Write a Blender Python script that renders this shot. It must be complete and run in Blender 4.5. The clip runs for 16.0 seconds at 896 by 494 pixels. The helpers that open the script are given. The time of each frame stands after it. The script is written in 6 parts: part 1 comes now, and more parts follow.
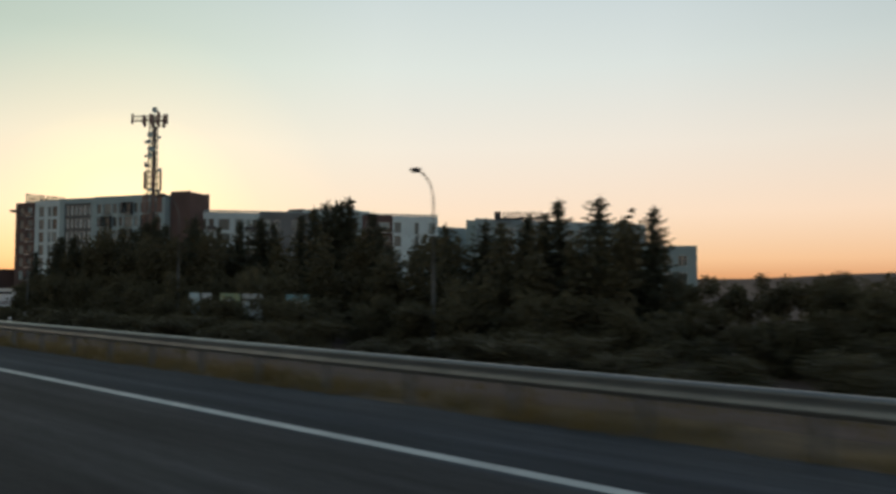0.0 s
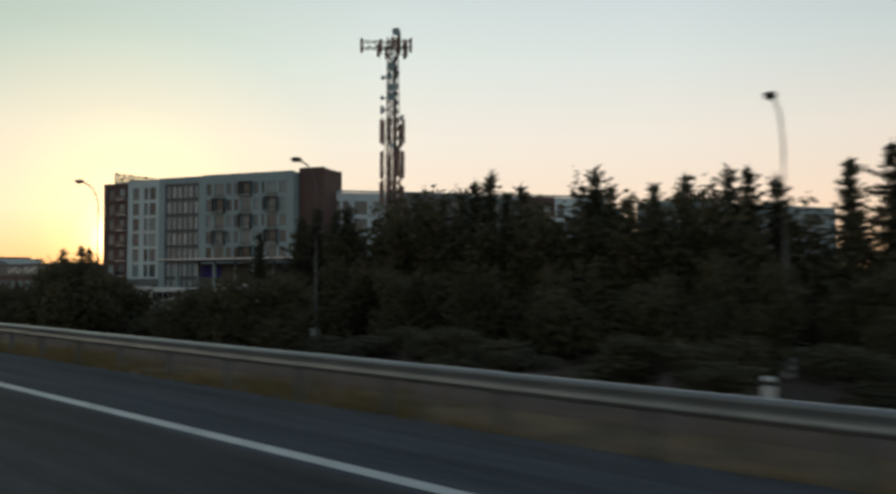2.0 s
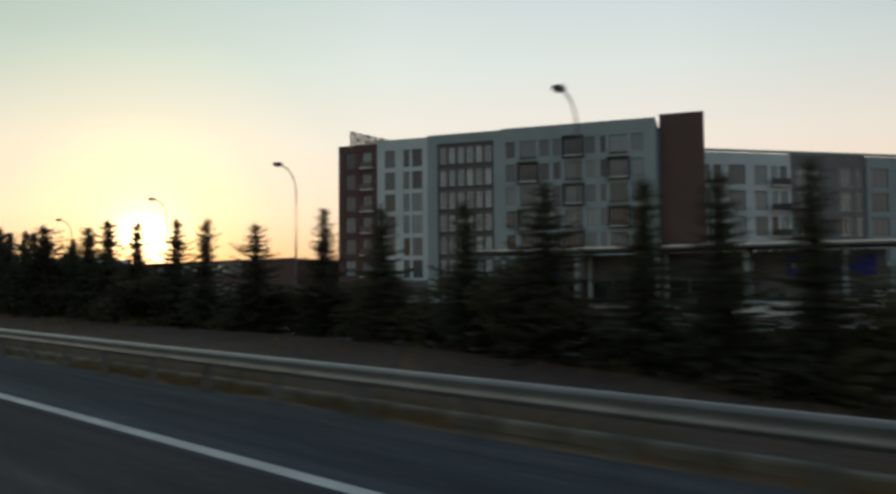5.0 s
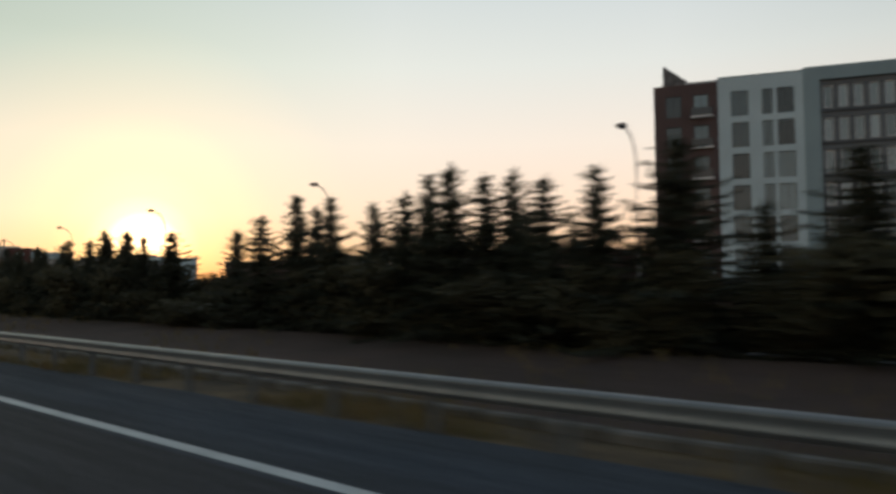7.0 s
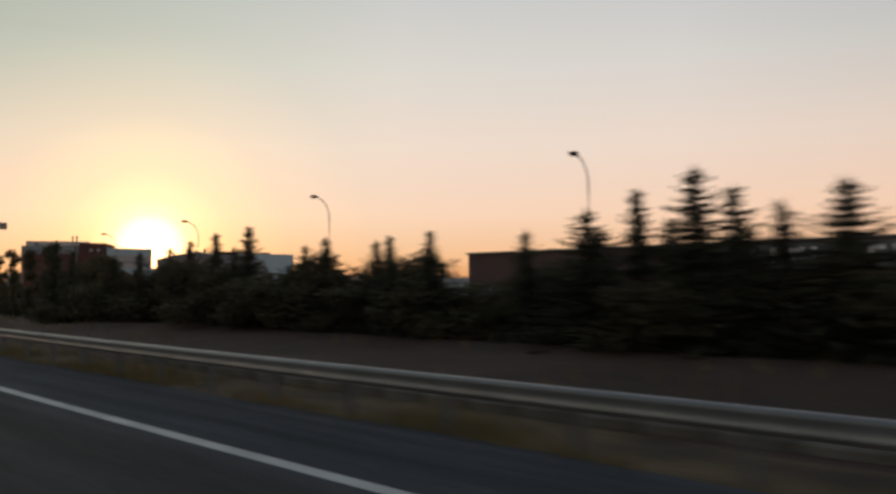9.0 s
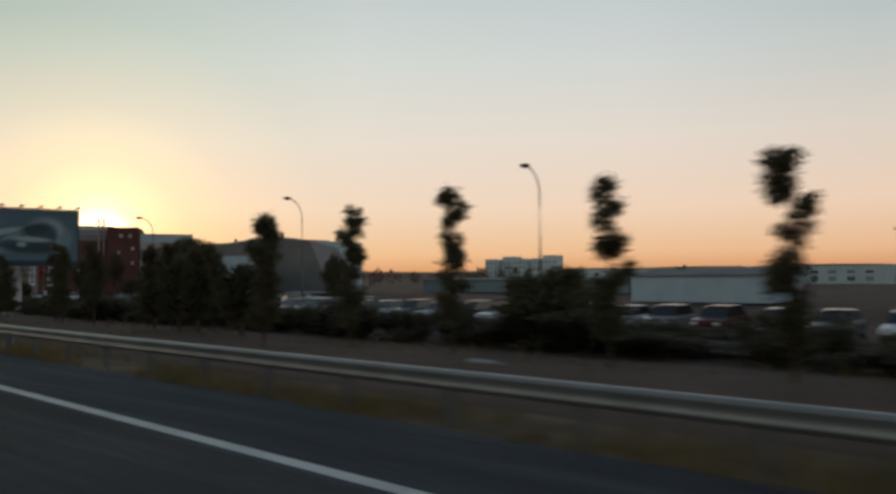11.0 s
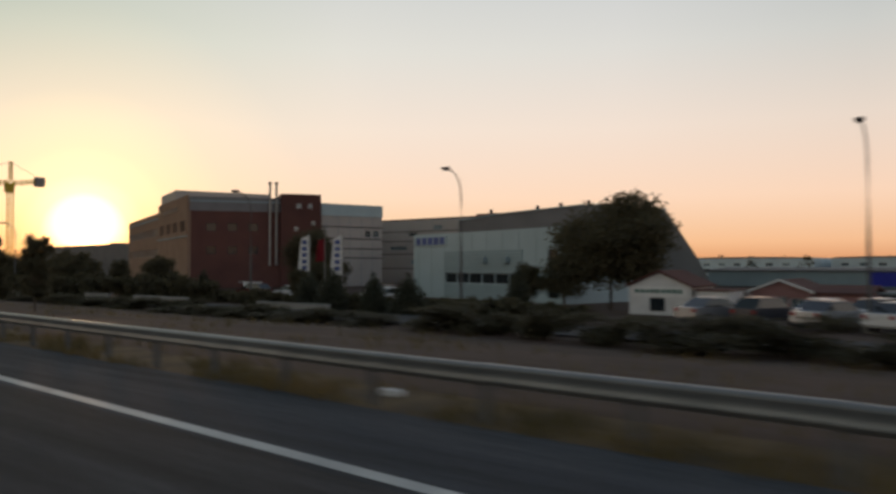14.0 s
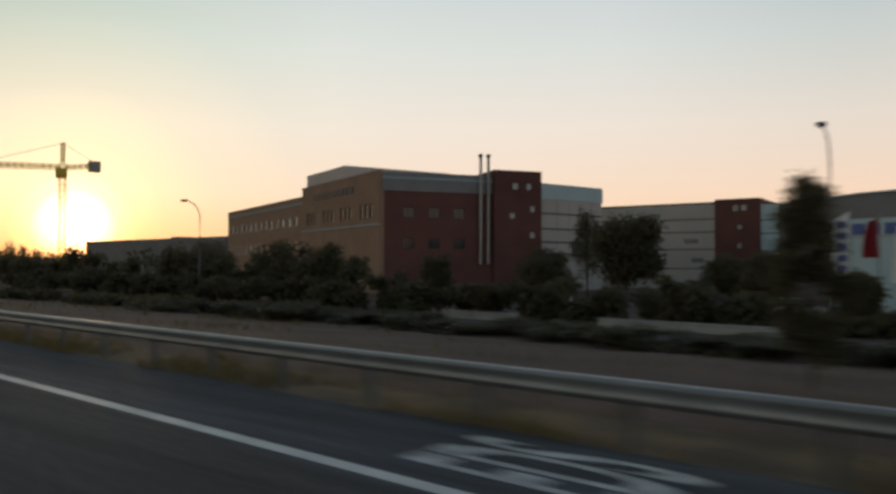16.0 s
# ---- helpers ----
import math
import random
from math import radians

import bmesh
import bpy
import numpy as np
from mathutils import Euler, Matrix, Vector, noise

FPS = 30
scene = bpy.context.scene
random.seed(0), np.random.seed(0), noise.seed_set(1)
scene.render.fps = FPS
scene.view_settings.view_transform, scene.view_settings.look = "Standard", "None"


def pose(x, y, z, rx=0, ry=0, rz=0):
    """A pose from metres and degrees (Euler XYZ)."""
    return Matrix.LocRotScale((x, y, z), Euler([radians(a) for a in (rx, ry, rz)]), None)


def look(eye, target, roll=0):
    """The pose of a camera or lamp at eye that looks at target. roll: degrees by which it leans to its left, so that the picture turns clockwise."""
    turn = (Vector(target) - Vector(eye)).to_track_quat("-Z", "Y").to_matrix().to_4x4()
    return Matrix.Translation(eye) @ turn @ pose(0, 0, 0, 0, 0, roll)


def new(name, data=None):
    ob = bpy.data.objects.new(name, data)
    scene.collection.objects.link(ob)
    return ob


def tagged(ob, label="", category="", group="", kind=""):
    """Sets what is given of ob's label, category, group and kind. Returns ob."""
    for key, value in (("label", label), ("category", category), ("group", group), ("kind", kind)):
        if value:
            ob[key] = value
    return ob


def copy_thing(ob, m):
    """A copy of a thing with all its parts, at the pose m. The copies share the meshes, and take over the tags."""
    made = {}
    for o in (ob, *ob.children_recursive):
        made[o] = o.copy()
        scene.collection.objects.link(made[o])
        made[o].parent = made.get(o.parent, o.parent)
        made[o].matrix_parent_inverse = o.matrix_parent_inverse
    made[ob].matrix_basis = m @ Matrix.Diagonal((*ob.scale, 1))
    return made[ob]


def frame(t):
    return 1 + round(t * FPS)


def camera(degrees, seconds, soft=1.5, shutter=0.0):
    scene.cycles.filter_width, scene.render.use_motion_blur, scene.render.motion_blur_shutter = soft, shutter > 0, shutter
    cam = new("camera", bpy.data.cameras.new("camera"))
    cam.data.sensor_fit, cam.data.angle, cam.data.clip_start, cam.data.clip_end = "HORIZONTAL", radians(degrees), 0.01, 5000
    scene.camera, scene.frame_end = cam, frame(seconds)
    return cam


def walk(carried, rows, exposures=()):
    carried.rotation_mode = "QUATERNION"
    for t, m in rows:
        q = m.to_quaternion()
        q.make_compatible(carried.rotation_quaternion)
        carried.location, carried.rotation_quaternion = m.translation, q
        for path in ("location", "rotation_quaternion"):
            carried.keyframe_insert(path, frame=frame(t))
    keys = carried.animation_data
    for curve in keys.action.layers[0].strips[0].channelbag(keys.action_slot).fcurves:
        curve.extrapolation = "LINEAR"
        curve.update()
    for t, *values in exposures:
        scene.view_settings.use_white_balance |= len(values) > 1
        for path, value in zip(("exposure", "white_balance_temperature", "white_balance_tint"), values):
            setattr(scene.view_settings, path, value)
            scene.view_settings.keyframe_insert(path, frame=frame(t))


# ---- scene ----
cam = camera(62.75, 16.0, soft=3.0, shutter=0.4)
# The plan is drawn along a straight road; the road itself turns gently by BEND degrees between two places on it.
BEND, BEND_FROM, BEND_TO = 3.3, -222.0, -268.0


def bent(x, y):
    """Where a place of the straight plan lies along the turning road, and the turn there in radians."""
    full = radians(BEND)
    radius = (BEND_FROM - BEND_TO) / full
    a = min(1.0, max(0.0, (BEND_FROM - x) / (BEND_FROM - BEND_TO))) * full
    past = max(0.0, BEND_TO - x)
    before = max(x, BEND_FROM)
    px = before - radius * math.sin(a) - past * math.cos(a)
    py = radius * (1 - math.cos(a)) + past * math.sin(a)
    return px + y * math.sin(a), py + y * math.cos(a), -a


def bent_pose(m):
    x, y, turn = bent(m.translation.x, m.translation.y)
    r = Matrix.Rotation(turn, 4, "Z") @ m
    r.translation = (x, y, m.translation.z)
    return r


PATH = [
    (0.0, pose(-0.00, -1.35, 1.925, 92.75, -0.05, 39.53)),
    (0.5, pose(-12.29, -0.99, 1.934, 92.55, 0.11, 39.61)),
    (1.0, pose(-24.57, -0.69, 1.934, 92.25, 0.12, 39.79)),
    (1.5, pose(-36.39, -0.42, 1.930, 92.31, 0.13, 39.78)),
    (2.0, pose(-48.52, -0.21, 1.932, 92.37, 0.18, 39.87)),
    (2.5, pose(-60.92, -0.06, 1.931, 92.40, 0.29, 40.07)),
    (3.0, pose(-73.17, 0.09, 1.935, 92.19, 0.47, 40.28)),
    (3.5, pose(-85.00, 0.20, 1.939, 92.12, 0.64, 40.37)),
    (4.0, pose(-97.22, 0.27, 1.942, 92.19, 0.64, 40.50)),
    (4.5, pose(-109.65, 0.29, 1.947, 92.45, 0.51, 40.66)),
    (5.0, pose(-122.24, 0.28, 1.948, 92.54, 0.46, 40.75)),
    (5.5, pose(-134.97, 0.27, 1.949, 92.57, 0.46, 40.79)),
    (6.0, pose(-147.80, 0.25, 1.952, 92.57, 0.50, 40.77)),
    (6.5, pose(-160.67, 0.24, 1.958, 92.63, 0.60, 40.64)),
    (7.0, pose(-173.59, 0.23, 1.968, 92.59, 0.67, 40.63)),
    (7.5, pose(-186.65, 0.19, 1.983, 92.27, 0.89, 40.53)),
    (8.0, pose(-199.76, 0.14, 1.997, 92.22, 0.84, 40.56)),
    (8.5, pose(-212.79, 0.08, 1.991, 92.54, 0.82, 40.98)),
    (9.0, pose(-225.41, 0.04, 1.975, 92.72, 0.67, 41.34)),
    (9.5, pose(-238.10, 0.05, 1.962, 92.74, 0.61, 41.54)),
    (10.0, pose(-250.74, 0.07, 1.954, 92.65, 0.59, 41.58)),
    (10.5, pose(-263.28, 0.09, 1.952, 92.49, 0.58, 41.46)),
    (11.0, pose(-275.65, 0.10, 1.952, 92.29, 0.57, 41.06)),
    (11.5, pose(-287.86, 0.08, 1.951, 92.07, 0.49, 40.87)),
    (12.0, pose(-300.15, 0.07, 1.955, 92.03, 0.39, 40.51)),
    (12.5, pose(-312.51, 0.10, 1.955, 91.93, 0.29, 40.44)),
    (13.0, pose(-324.25, 0.15, 1.941, 91.28, 0.24, 40.57)),
    (13.5, pose(-336.75, 0.18, 1.935, 91.39, 0.12, 40.27)),
    (14.0, pose(-348.48, 0.14, 1.942, 91.46, 0.10, 40.20)),
    (14.5, pose(-360.34, 0.08, 1.951, 91.49, 0.13, 40.06)),
    (15.0, pose(-372.55, 0.00, 1.963, 91.52, 0.32, 39.95)),
    (15.5, pose(-384.49, -0.05, 1.977, 91.53, 0.17, 39.71)),
    (16.0, pose(-396.45, -0.03, 1.979, 91.34, -0.16, 39.51)),
]
walk(cam, [(t, bent_pose(m)) for t, m in PATH], [(0.0, 0.0, 6500, 10), (2.5, 0.05, 6500, 10), (3.0, 0.2, 7000, 20), (3.5, 0.15, 7000, 20), (4.0, 0.0, 6500, 10), (6.5, 0.08, 6600, 12), (8.0, -0.05, 7000, 20), (8.6, -0.18, 7100, 22), (10.8, -0.2, 6550, 13), (12.5, -0.17, 6550, 13), (13.0, -0.03, 6400, 10), (13.5, -0.05, 7000, 20), (14.5, -0.08, 6800, 16), (16.0, -0.05, 6600, 13)])

# ---- world and sun: low evening sun beyond the far side of the road ----
SUN_AZ, SUN_EL = 63.2, 2.4
sun_dir = Vector((-math.sin(radians(SUN_AZ)) * math.cos(radians(SUN_EL)), math.cos(radians(SUN_AZ)) * math.cos(radians(SUN_EL)), math.sin(radians(SUN_EL))))
VEIL = [(0.03, (0.74, 0.43, 0.28)), (0.09, (0.85, 0.61, 0.47)), (0.18, (0.82, 0.71, 0.6)), (0.28, (0.69, 0.71, 0.65)), (0.38, (0.56, 0.62, 0.61)), (0.55, (0.25, 0.32, 0.4)), (0.75, (0.15, 0.2, 0.27))]
AUREOLE = [(0.0, (7.0, 6.0, 4.2)), (1.6, (3.2, 2.7, 1.7)), (2.8, (1.1, 0.88, 0.36)), (4.0, (0.62, 0.47, 0.09)), (6.0, (0.38, 0.25, 0.01)), (10.0, (0.15, 0.09, 0.0)), (16.0, (0.02, 0.02, 0.0)), (24.0, (0.0, 0.0, 0.0)), (40.0, (0.0, 0.0, 0.0))]
world = bpy.data.worlds.new("evening_sky")
scene.world = world
world.use_nodes = True
wn, wl = world.node_tree.nodes, world.node_tree.links
sky = wn.new("ShaderNodeTexSky")
sky.sky_type = "NISHITA"
sky.sun_disc = False
sky.sun_elevation = radians(SUN_EL)
sky.sun_rotation = radians(-SUN_AZ)
sky.air_density, sky.dust_density, sky.ozone_density = 1.0, 0.0, 1.5
wl.new(sky.outputs[0], wn["Background"].inputs[0])
wn["Background"].inputs[1].default_value = 0.05
# hazy evening air: a veil by height above the horizon, and the wide aureole round the sun
geo = wn.new("ShaderNodeTexCoord")
up = wn.new("ShaderNodeSeparateXYZ")
wl.new(geo.outputs["Generated"], up.inputs[0])
veil = wn.new("ShaderNodeValToRGB")
el = veil.color_ramp.elements
el[0].position, el[0].color = 0.0, (0.5, 0.21, 0.13, 1)
el[1].position, el[1].color = 1.0, (0.05, 0.07, 0.1, 1)
for pos, col in VEIL:
    e = el.new(pos)
    e.color = (*col, 1)
wl.new(up.outputs["Z"], veil.inputs[0])
near_sun = wn.new("ShaderNodeVectorMath")
near_sun.operation = "DOT_PRODUCT"
wl.new(geo.outputs["Generated"], near_sun.inputs[0])
near_sun.inputs[1].default_value = sun_dir
away = wn.new("ShaderNodeMath")
away.operation = "ARCCOSINE"
wl.new(near_sun.outputs["Value"], away.inputs[0])
span = wn.new("ShaderNodeMath")
span.operation = "DIVIDE"
wl.new(away.outputs[0], span.inputs[0])
span.inputs[1].default_value = radians(40.0)
glow = wn.new("ShaderNodeValToRGB")
gl = glow.color_ramp.elements
gl[0].position, gl[0].color = 0.0, (*AUREOLE[0][1], 1)
gl[1].position, gl[1].color = 1.0, (*AUREOLE[-1][1], 1)
for deg, col in AUREOLE[1:-1]:
    e = gl.new(deg / 40.0)
    e.color = (*col, 1)
wl.new(span.outputs[0], glow.inputs[0])
both = wn.new("ShaderNodeMix")
both.data_type, both.blend_type = "RGBA", "ADD"
both.inputs["Factor"].default_value = 1.0
# the sky behind the walk, away from the sun, is dimmer and bluer
dusk = wn.new("ShaderNodeValToRGB")
dk = dusk.color_ramp.elements
dk[0].position, dk[0].color = 0.42, (1, 1, 1, 1)
dk[1].position, dk[1].color = 0.72, (0.76, 0.82, 0.88, 1)
half = wn.new("ShaderNodeMath")
half.operation = "DIVIDE"
wl.new(away.outputs[0], half.inputs[0])
half.inputs[1].default_value = math.pi
wl.new(half.outputs[0], dusk.inputs[0])
dim = wn.new("ShaderNodeMix")
dim.data_type, dim.blend_type = "RGBA", "MULTIPLY"
dim.inputs["Factor"].default_value = 1.0
wl.new(veil.outputs[0], dim.inputs["A"])
wl.new(dusk.outputs[0], dim.inputs["B"])
# lens corner darkening put into the sky colour: upper air dimmer at both sides, greener above the sun
flat = wn.new("ShaderNodeMath")
flat.operation = "MULTIPLY"
wl.new(up.outputs["X"], flat.inputs[0])
flat.inputs[1].default_value = -1.0
bearing = wn.new("ShaderNodeMath")
bearing.operation = "ARCTAN2"
wl.new(flat.outputs[0], bearing.inputs[0])
wl.new(up.outputs["Y"], bearing.inputs[1])
turned = wn.new("ShaderNodeMapRange")
turned.inputs["From Min"].default_value, turned.inputs["From Max"].default_value = 0.0, math.pi / 2
wl.new(bearing.outputs[0], turned.inputs["Value"])
upper = wn.new("ShaderNodeValToRGB")
ue = upper.color_ramp.elements
ue[0].position, ue[0].color = 0.08, (0.79, 0.83, 0.86, 1)
ue[1].position, ue[1].color = 0.86, (0.63, 0.7, 0.61, 1)
for pos, col in ((0.26, (0.96, 0.97, 0.99)), (0.5, (1.0, 1.0, 0.98)), (0.66, (0.84, 0.88, 0.82))):
    ue.new(pos).color = (*col, 1)
wl.new(turned.outputs[0], upper.inputs[0])
height = wn.new("ShaderNodeMapRange")
height.inputs["From Min"].default_value, height.inputs["From Max"].default_value = 0.08, 0.3
wl.new(up.outputs["Z"], height.inputs["Value"])
shade = wn.new("ShaderNodeMix")
shade.data_type, shade.blend_type = "RGBA", "MULTIPLY"
wl.new(height.outputs[0], shade.inputs["Factor"])
wl.new(dim.outputs["Result"], shade.inputs["A"])
wl.new(upper.outputs[0], shade.inputs["B"])
# thick air near the ground reddens the sun's glow
redden = wn.new("ShaderNodeValToRGB")
re_ = redden.color_ramp.elements
re_[0].position, re_[0].color = 0.0, (1.0, 0.45, 0.2, 1)
re_[1].position, re_[1].color = 0.17, (1.0, 1.0, 1.0, 1)
re_.new(0.045).color = (1.0, 0.74, 0.5, 1)
wl.new(up.outputs["Z"], redden.inputs[0])
warm = wn.new("ShaderNodeMix")
warm.data_type, warm.blend_type = "RGBA", "MULTIPLY"
warm.inputs["Factor"].default_value = 1.0
wl.new(glow.outputs[0], warm.inputs["A"])
wl.new(redden.outputs[0], warm.inputs["B"])
wl.new(shade.outputs["Result"], both.inputs["A"])
wl.new(warm.outputs["Result"], both.inputs["B"])
haze = wn.new("ShaderNodeBackground")
wl.new(both.outputs["Result"], haze.inputs[0])
haze.inputs[1].default_value = 1.0
addsky = wn.new("ShaderNodeAddShader")
wl.new(wn["Background"].outputs[0], addsky.inputs[0])
wl.new(haze.outputs[0], addsky.inputs[1])
wl.new(addsky.outputs[0], wn["World Output"].inputs[0])
sun_lamp = new("sun", bpy.data.lights.new("sun", "SUN"))
sun_lamp.data.energy, sun_lamp.data.angle, sun_lamp.data.color = 0.35, radians(4.0), (1.0, 0.62, 0.32)
sun_lamp.matrix_world = look(sun_dir * 100, (0, 0, 0))


# ---- materials ----
def material(name, base, other=None, scale=4.0, rough=0.8, metal=0.0, bump=0.0, fine=40.0, spec=0.3, stain=0.35):
    m = bpy.data.materials.new(name)
    m.use_nodes = True
    nd, ln = m.node_tree.nodes, m.node_tree.links
    b = nd["Principled BSDF"]
    b.inputs["Roughness"].default_value, b.inputs["Metallic"].default_value = rough, metal
    b.inputs["Specular IOR Level"].default_value = spec
    other = other or tuple(c * 0.7 for c in base)
    co = nd.new("ShaderNodeTexCoord")
    big, small = nd.new("ShaderNodeTexNoise"), nd.new("ShaderNodeTexNoise")
    big.inputs["Scale"].default_value, small.inputs["Scale"].default_value = scale, fine
    big.inputs["Detail"].default_value = 4.0
    info = nd.new("ShaderNodeObjectInfo")
    for t in (big, small):
        ln.new(co.outputs["Object"], t.inputs["Vector"])
    mixf = nd.new("ShaderNodeMath")
    mixf.operation = "MULTIPLY_ADD"
    ln.new(small.outputs["Fac"], mixf.inputs[0])
    mixf.inputs[1].default_value = 0.45
    ln.new(big.outputs["Fac"], mixf.inputs[2])
    ramp = nd.new("ShaderNodeValToRGB")
    ramp.color_ramp.elements[0].position, ramp.color_ramp.elements[1].position = 0.5 - stain * 0.4, 0.85 + stain * 0.3
    ramp.color_ramp.elements[0].color, ramp.color_ramp.elements[1].color = (*base, 1), (*other, 1)
    ln.new(mixf.outputs[0], ramp.inputs[0])
    hsv = nd.new("ShaderNodeHueSaturation")
    vary = nd.new("ShaderNodeMapRange")
    vary.inputs["To Min"].default_value, vary.inputs["To Max"].default_value = 0.88, 1.12
    ln.new(info.outputs["Random"], vary.inputs["Value"])
    ln.new(vary.outputs[0], hsv.inputs["Value"])
    ln.new(ramp.outputs[0], hsv.inputs["Color"])
    ln.new(hsv.outputs[0], b.inputs["Base Color"])
    if bump:
        bp = nd.new("ShaderNodeBump")
        bp.inputs["Strength"].default_value, bp.inputs["Distance"].default_value = bump, 0.02
        ln.new(small.outputs["Fac"], bp.inputs["Height"])
        ln.new(bp.outputs[0], b.inputs["Normal"])
    return m


def leaf_material(name, base, other):
    m = material(name, base, other, scale=0.9, rough=0.65, fine=9.0, spec=0.25)
    b = m.node_tree.nodes["Principled BSDF"]
    nd, ln = m.node_tree.nodes, m.node_tree.links
    thin = nd.new("ShaderNodeBsdfTranslucent")
    ln.new(b.inputs["Base Color"].links[0].from_socket, thin.inputs["Color"])
    blend = nd.new("ShaderNodeMixShader")
    blend.inputs[0].default_value = 0.4
    ln.new(b.outputs[0], blend.inputs[1])
    ln.new(thin.outputs[0], blend.inputs[2])
    ln.new(blend.outputs[0], nd["Material Output"].inputs[0])
    return m

def blob(nd, ln, below, x, z, rx, rz, turn, colour, soft=0.35):
    """One soft-edged patch of ink, an ellipse in the poster's own plane, over the ink below."""
    co = nd.new("ShaderNodeTexCoord")
    mp = nd.new("ShaderNodeMapping")
    mp.vector_type = "TEXTURE"
    mp.inputs["Location"].default_value = (x, 0, z)
    mp.inputs["Rotation"].default_value = (0, radians(turn), 0)
    mp.inputs["Scale"].default_value = (rx, 1000, rz)
    ln.new(co.outputs["Object"], mp.inputs["Vector"])
    far = nd.new("ShaderNodeVectorMath")
    far.operation = "LENGTH"
    ln.new(mp.outputs[0], far.inputs[0])
    edge = nd.new("ShaderNodeMapRange")
    edge.interpolation_type = "SMOOTHSTEP"
    edge.inputs["From Min"].default_value, edge.inputs["From Max"].default_value = 1.0 + soft, 1.0 - soft
    ln.new(far.outputs["Value"], edge.inputs["Value"])
    mix = nd.new("ShaderNodeMix")
    mix.data_type = "RGBA"
    ln.new(edge.outputs[0], mix.inputs["Factor"])
    ln.new(below, mix.inputs["A"])
    mix.inputs["B"].default_value = (*colour, 1)
    return mix.outputs["Result"]


def poster_print():
    """Soft print in teal greys: a plain sky over blurred pale and dark rounded forms."""
    m = material("blue_grey_poster", (0.11, 0.2, 0.235), (0.08, 0.155, 0.19), 0.35, 0.5, fine=2)
    nd, ln = m.node_tree.nodes, m.node_tree.links
    ink = nd["Principled BSDF"].inputs["Base Color"].links[0].from_socket
    pale, mid, dark = (0.3, 0.39, 0.41), (0.17, 0.26, 0.29), (0.03, 0.055, 0.065)
    for x, z, rx, rz, turn, colour, soft in ((-1.2, 6.3, 3.2, 0.9, 4, (0.05, 0.1, 0.13), 0.5), (-2.9, 5.65, 2.2, 0.32, 5, mid, 0.4), (-3.0, 5.9, 1.9, 0.13, 6, pale, 0.5),
                                            (2.1, 7.0, 1.5, 1.35, 0, pale, 0.3), (1.75, 6.85, 1.25, 1.15, 0, (0.04, 0.08, 0.1), 0.3), (1.2, 7.35, 1.0, 0.42, -6, dark, 0.35),
                                            (-1.1, 7.1, 1.25, 0.26, -14, pale, 0.45), (-0.6, 6.7, 0.9, 0.18, -22, mid, 0.4), (0.9, 6.5, 1.5, 0.22, 3, pale, 0.45),
                                            (1.0, 5.75, 2.3, 0.42, 2, dark, 0.4), (0.2, 6.05, 0.35, 0.2, 0, pale, 0.5), (3.6, 6.4, 0.5, 1.0, 10, mid, 0.5), (0.0, 4.25, 8.0, 0.42, 0, (0.025, 0.05, 0.08), 0.3)):
        ink = blob(nd, ln, ink, x, z, rx, rz, turn, colour, soft)
    ln.new(ink, nd["Principled BSDF"].inputs["Base Color"])
    return m


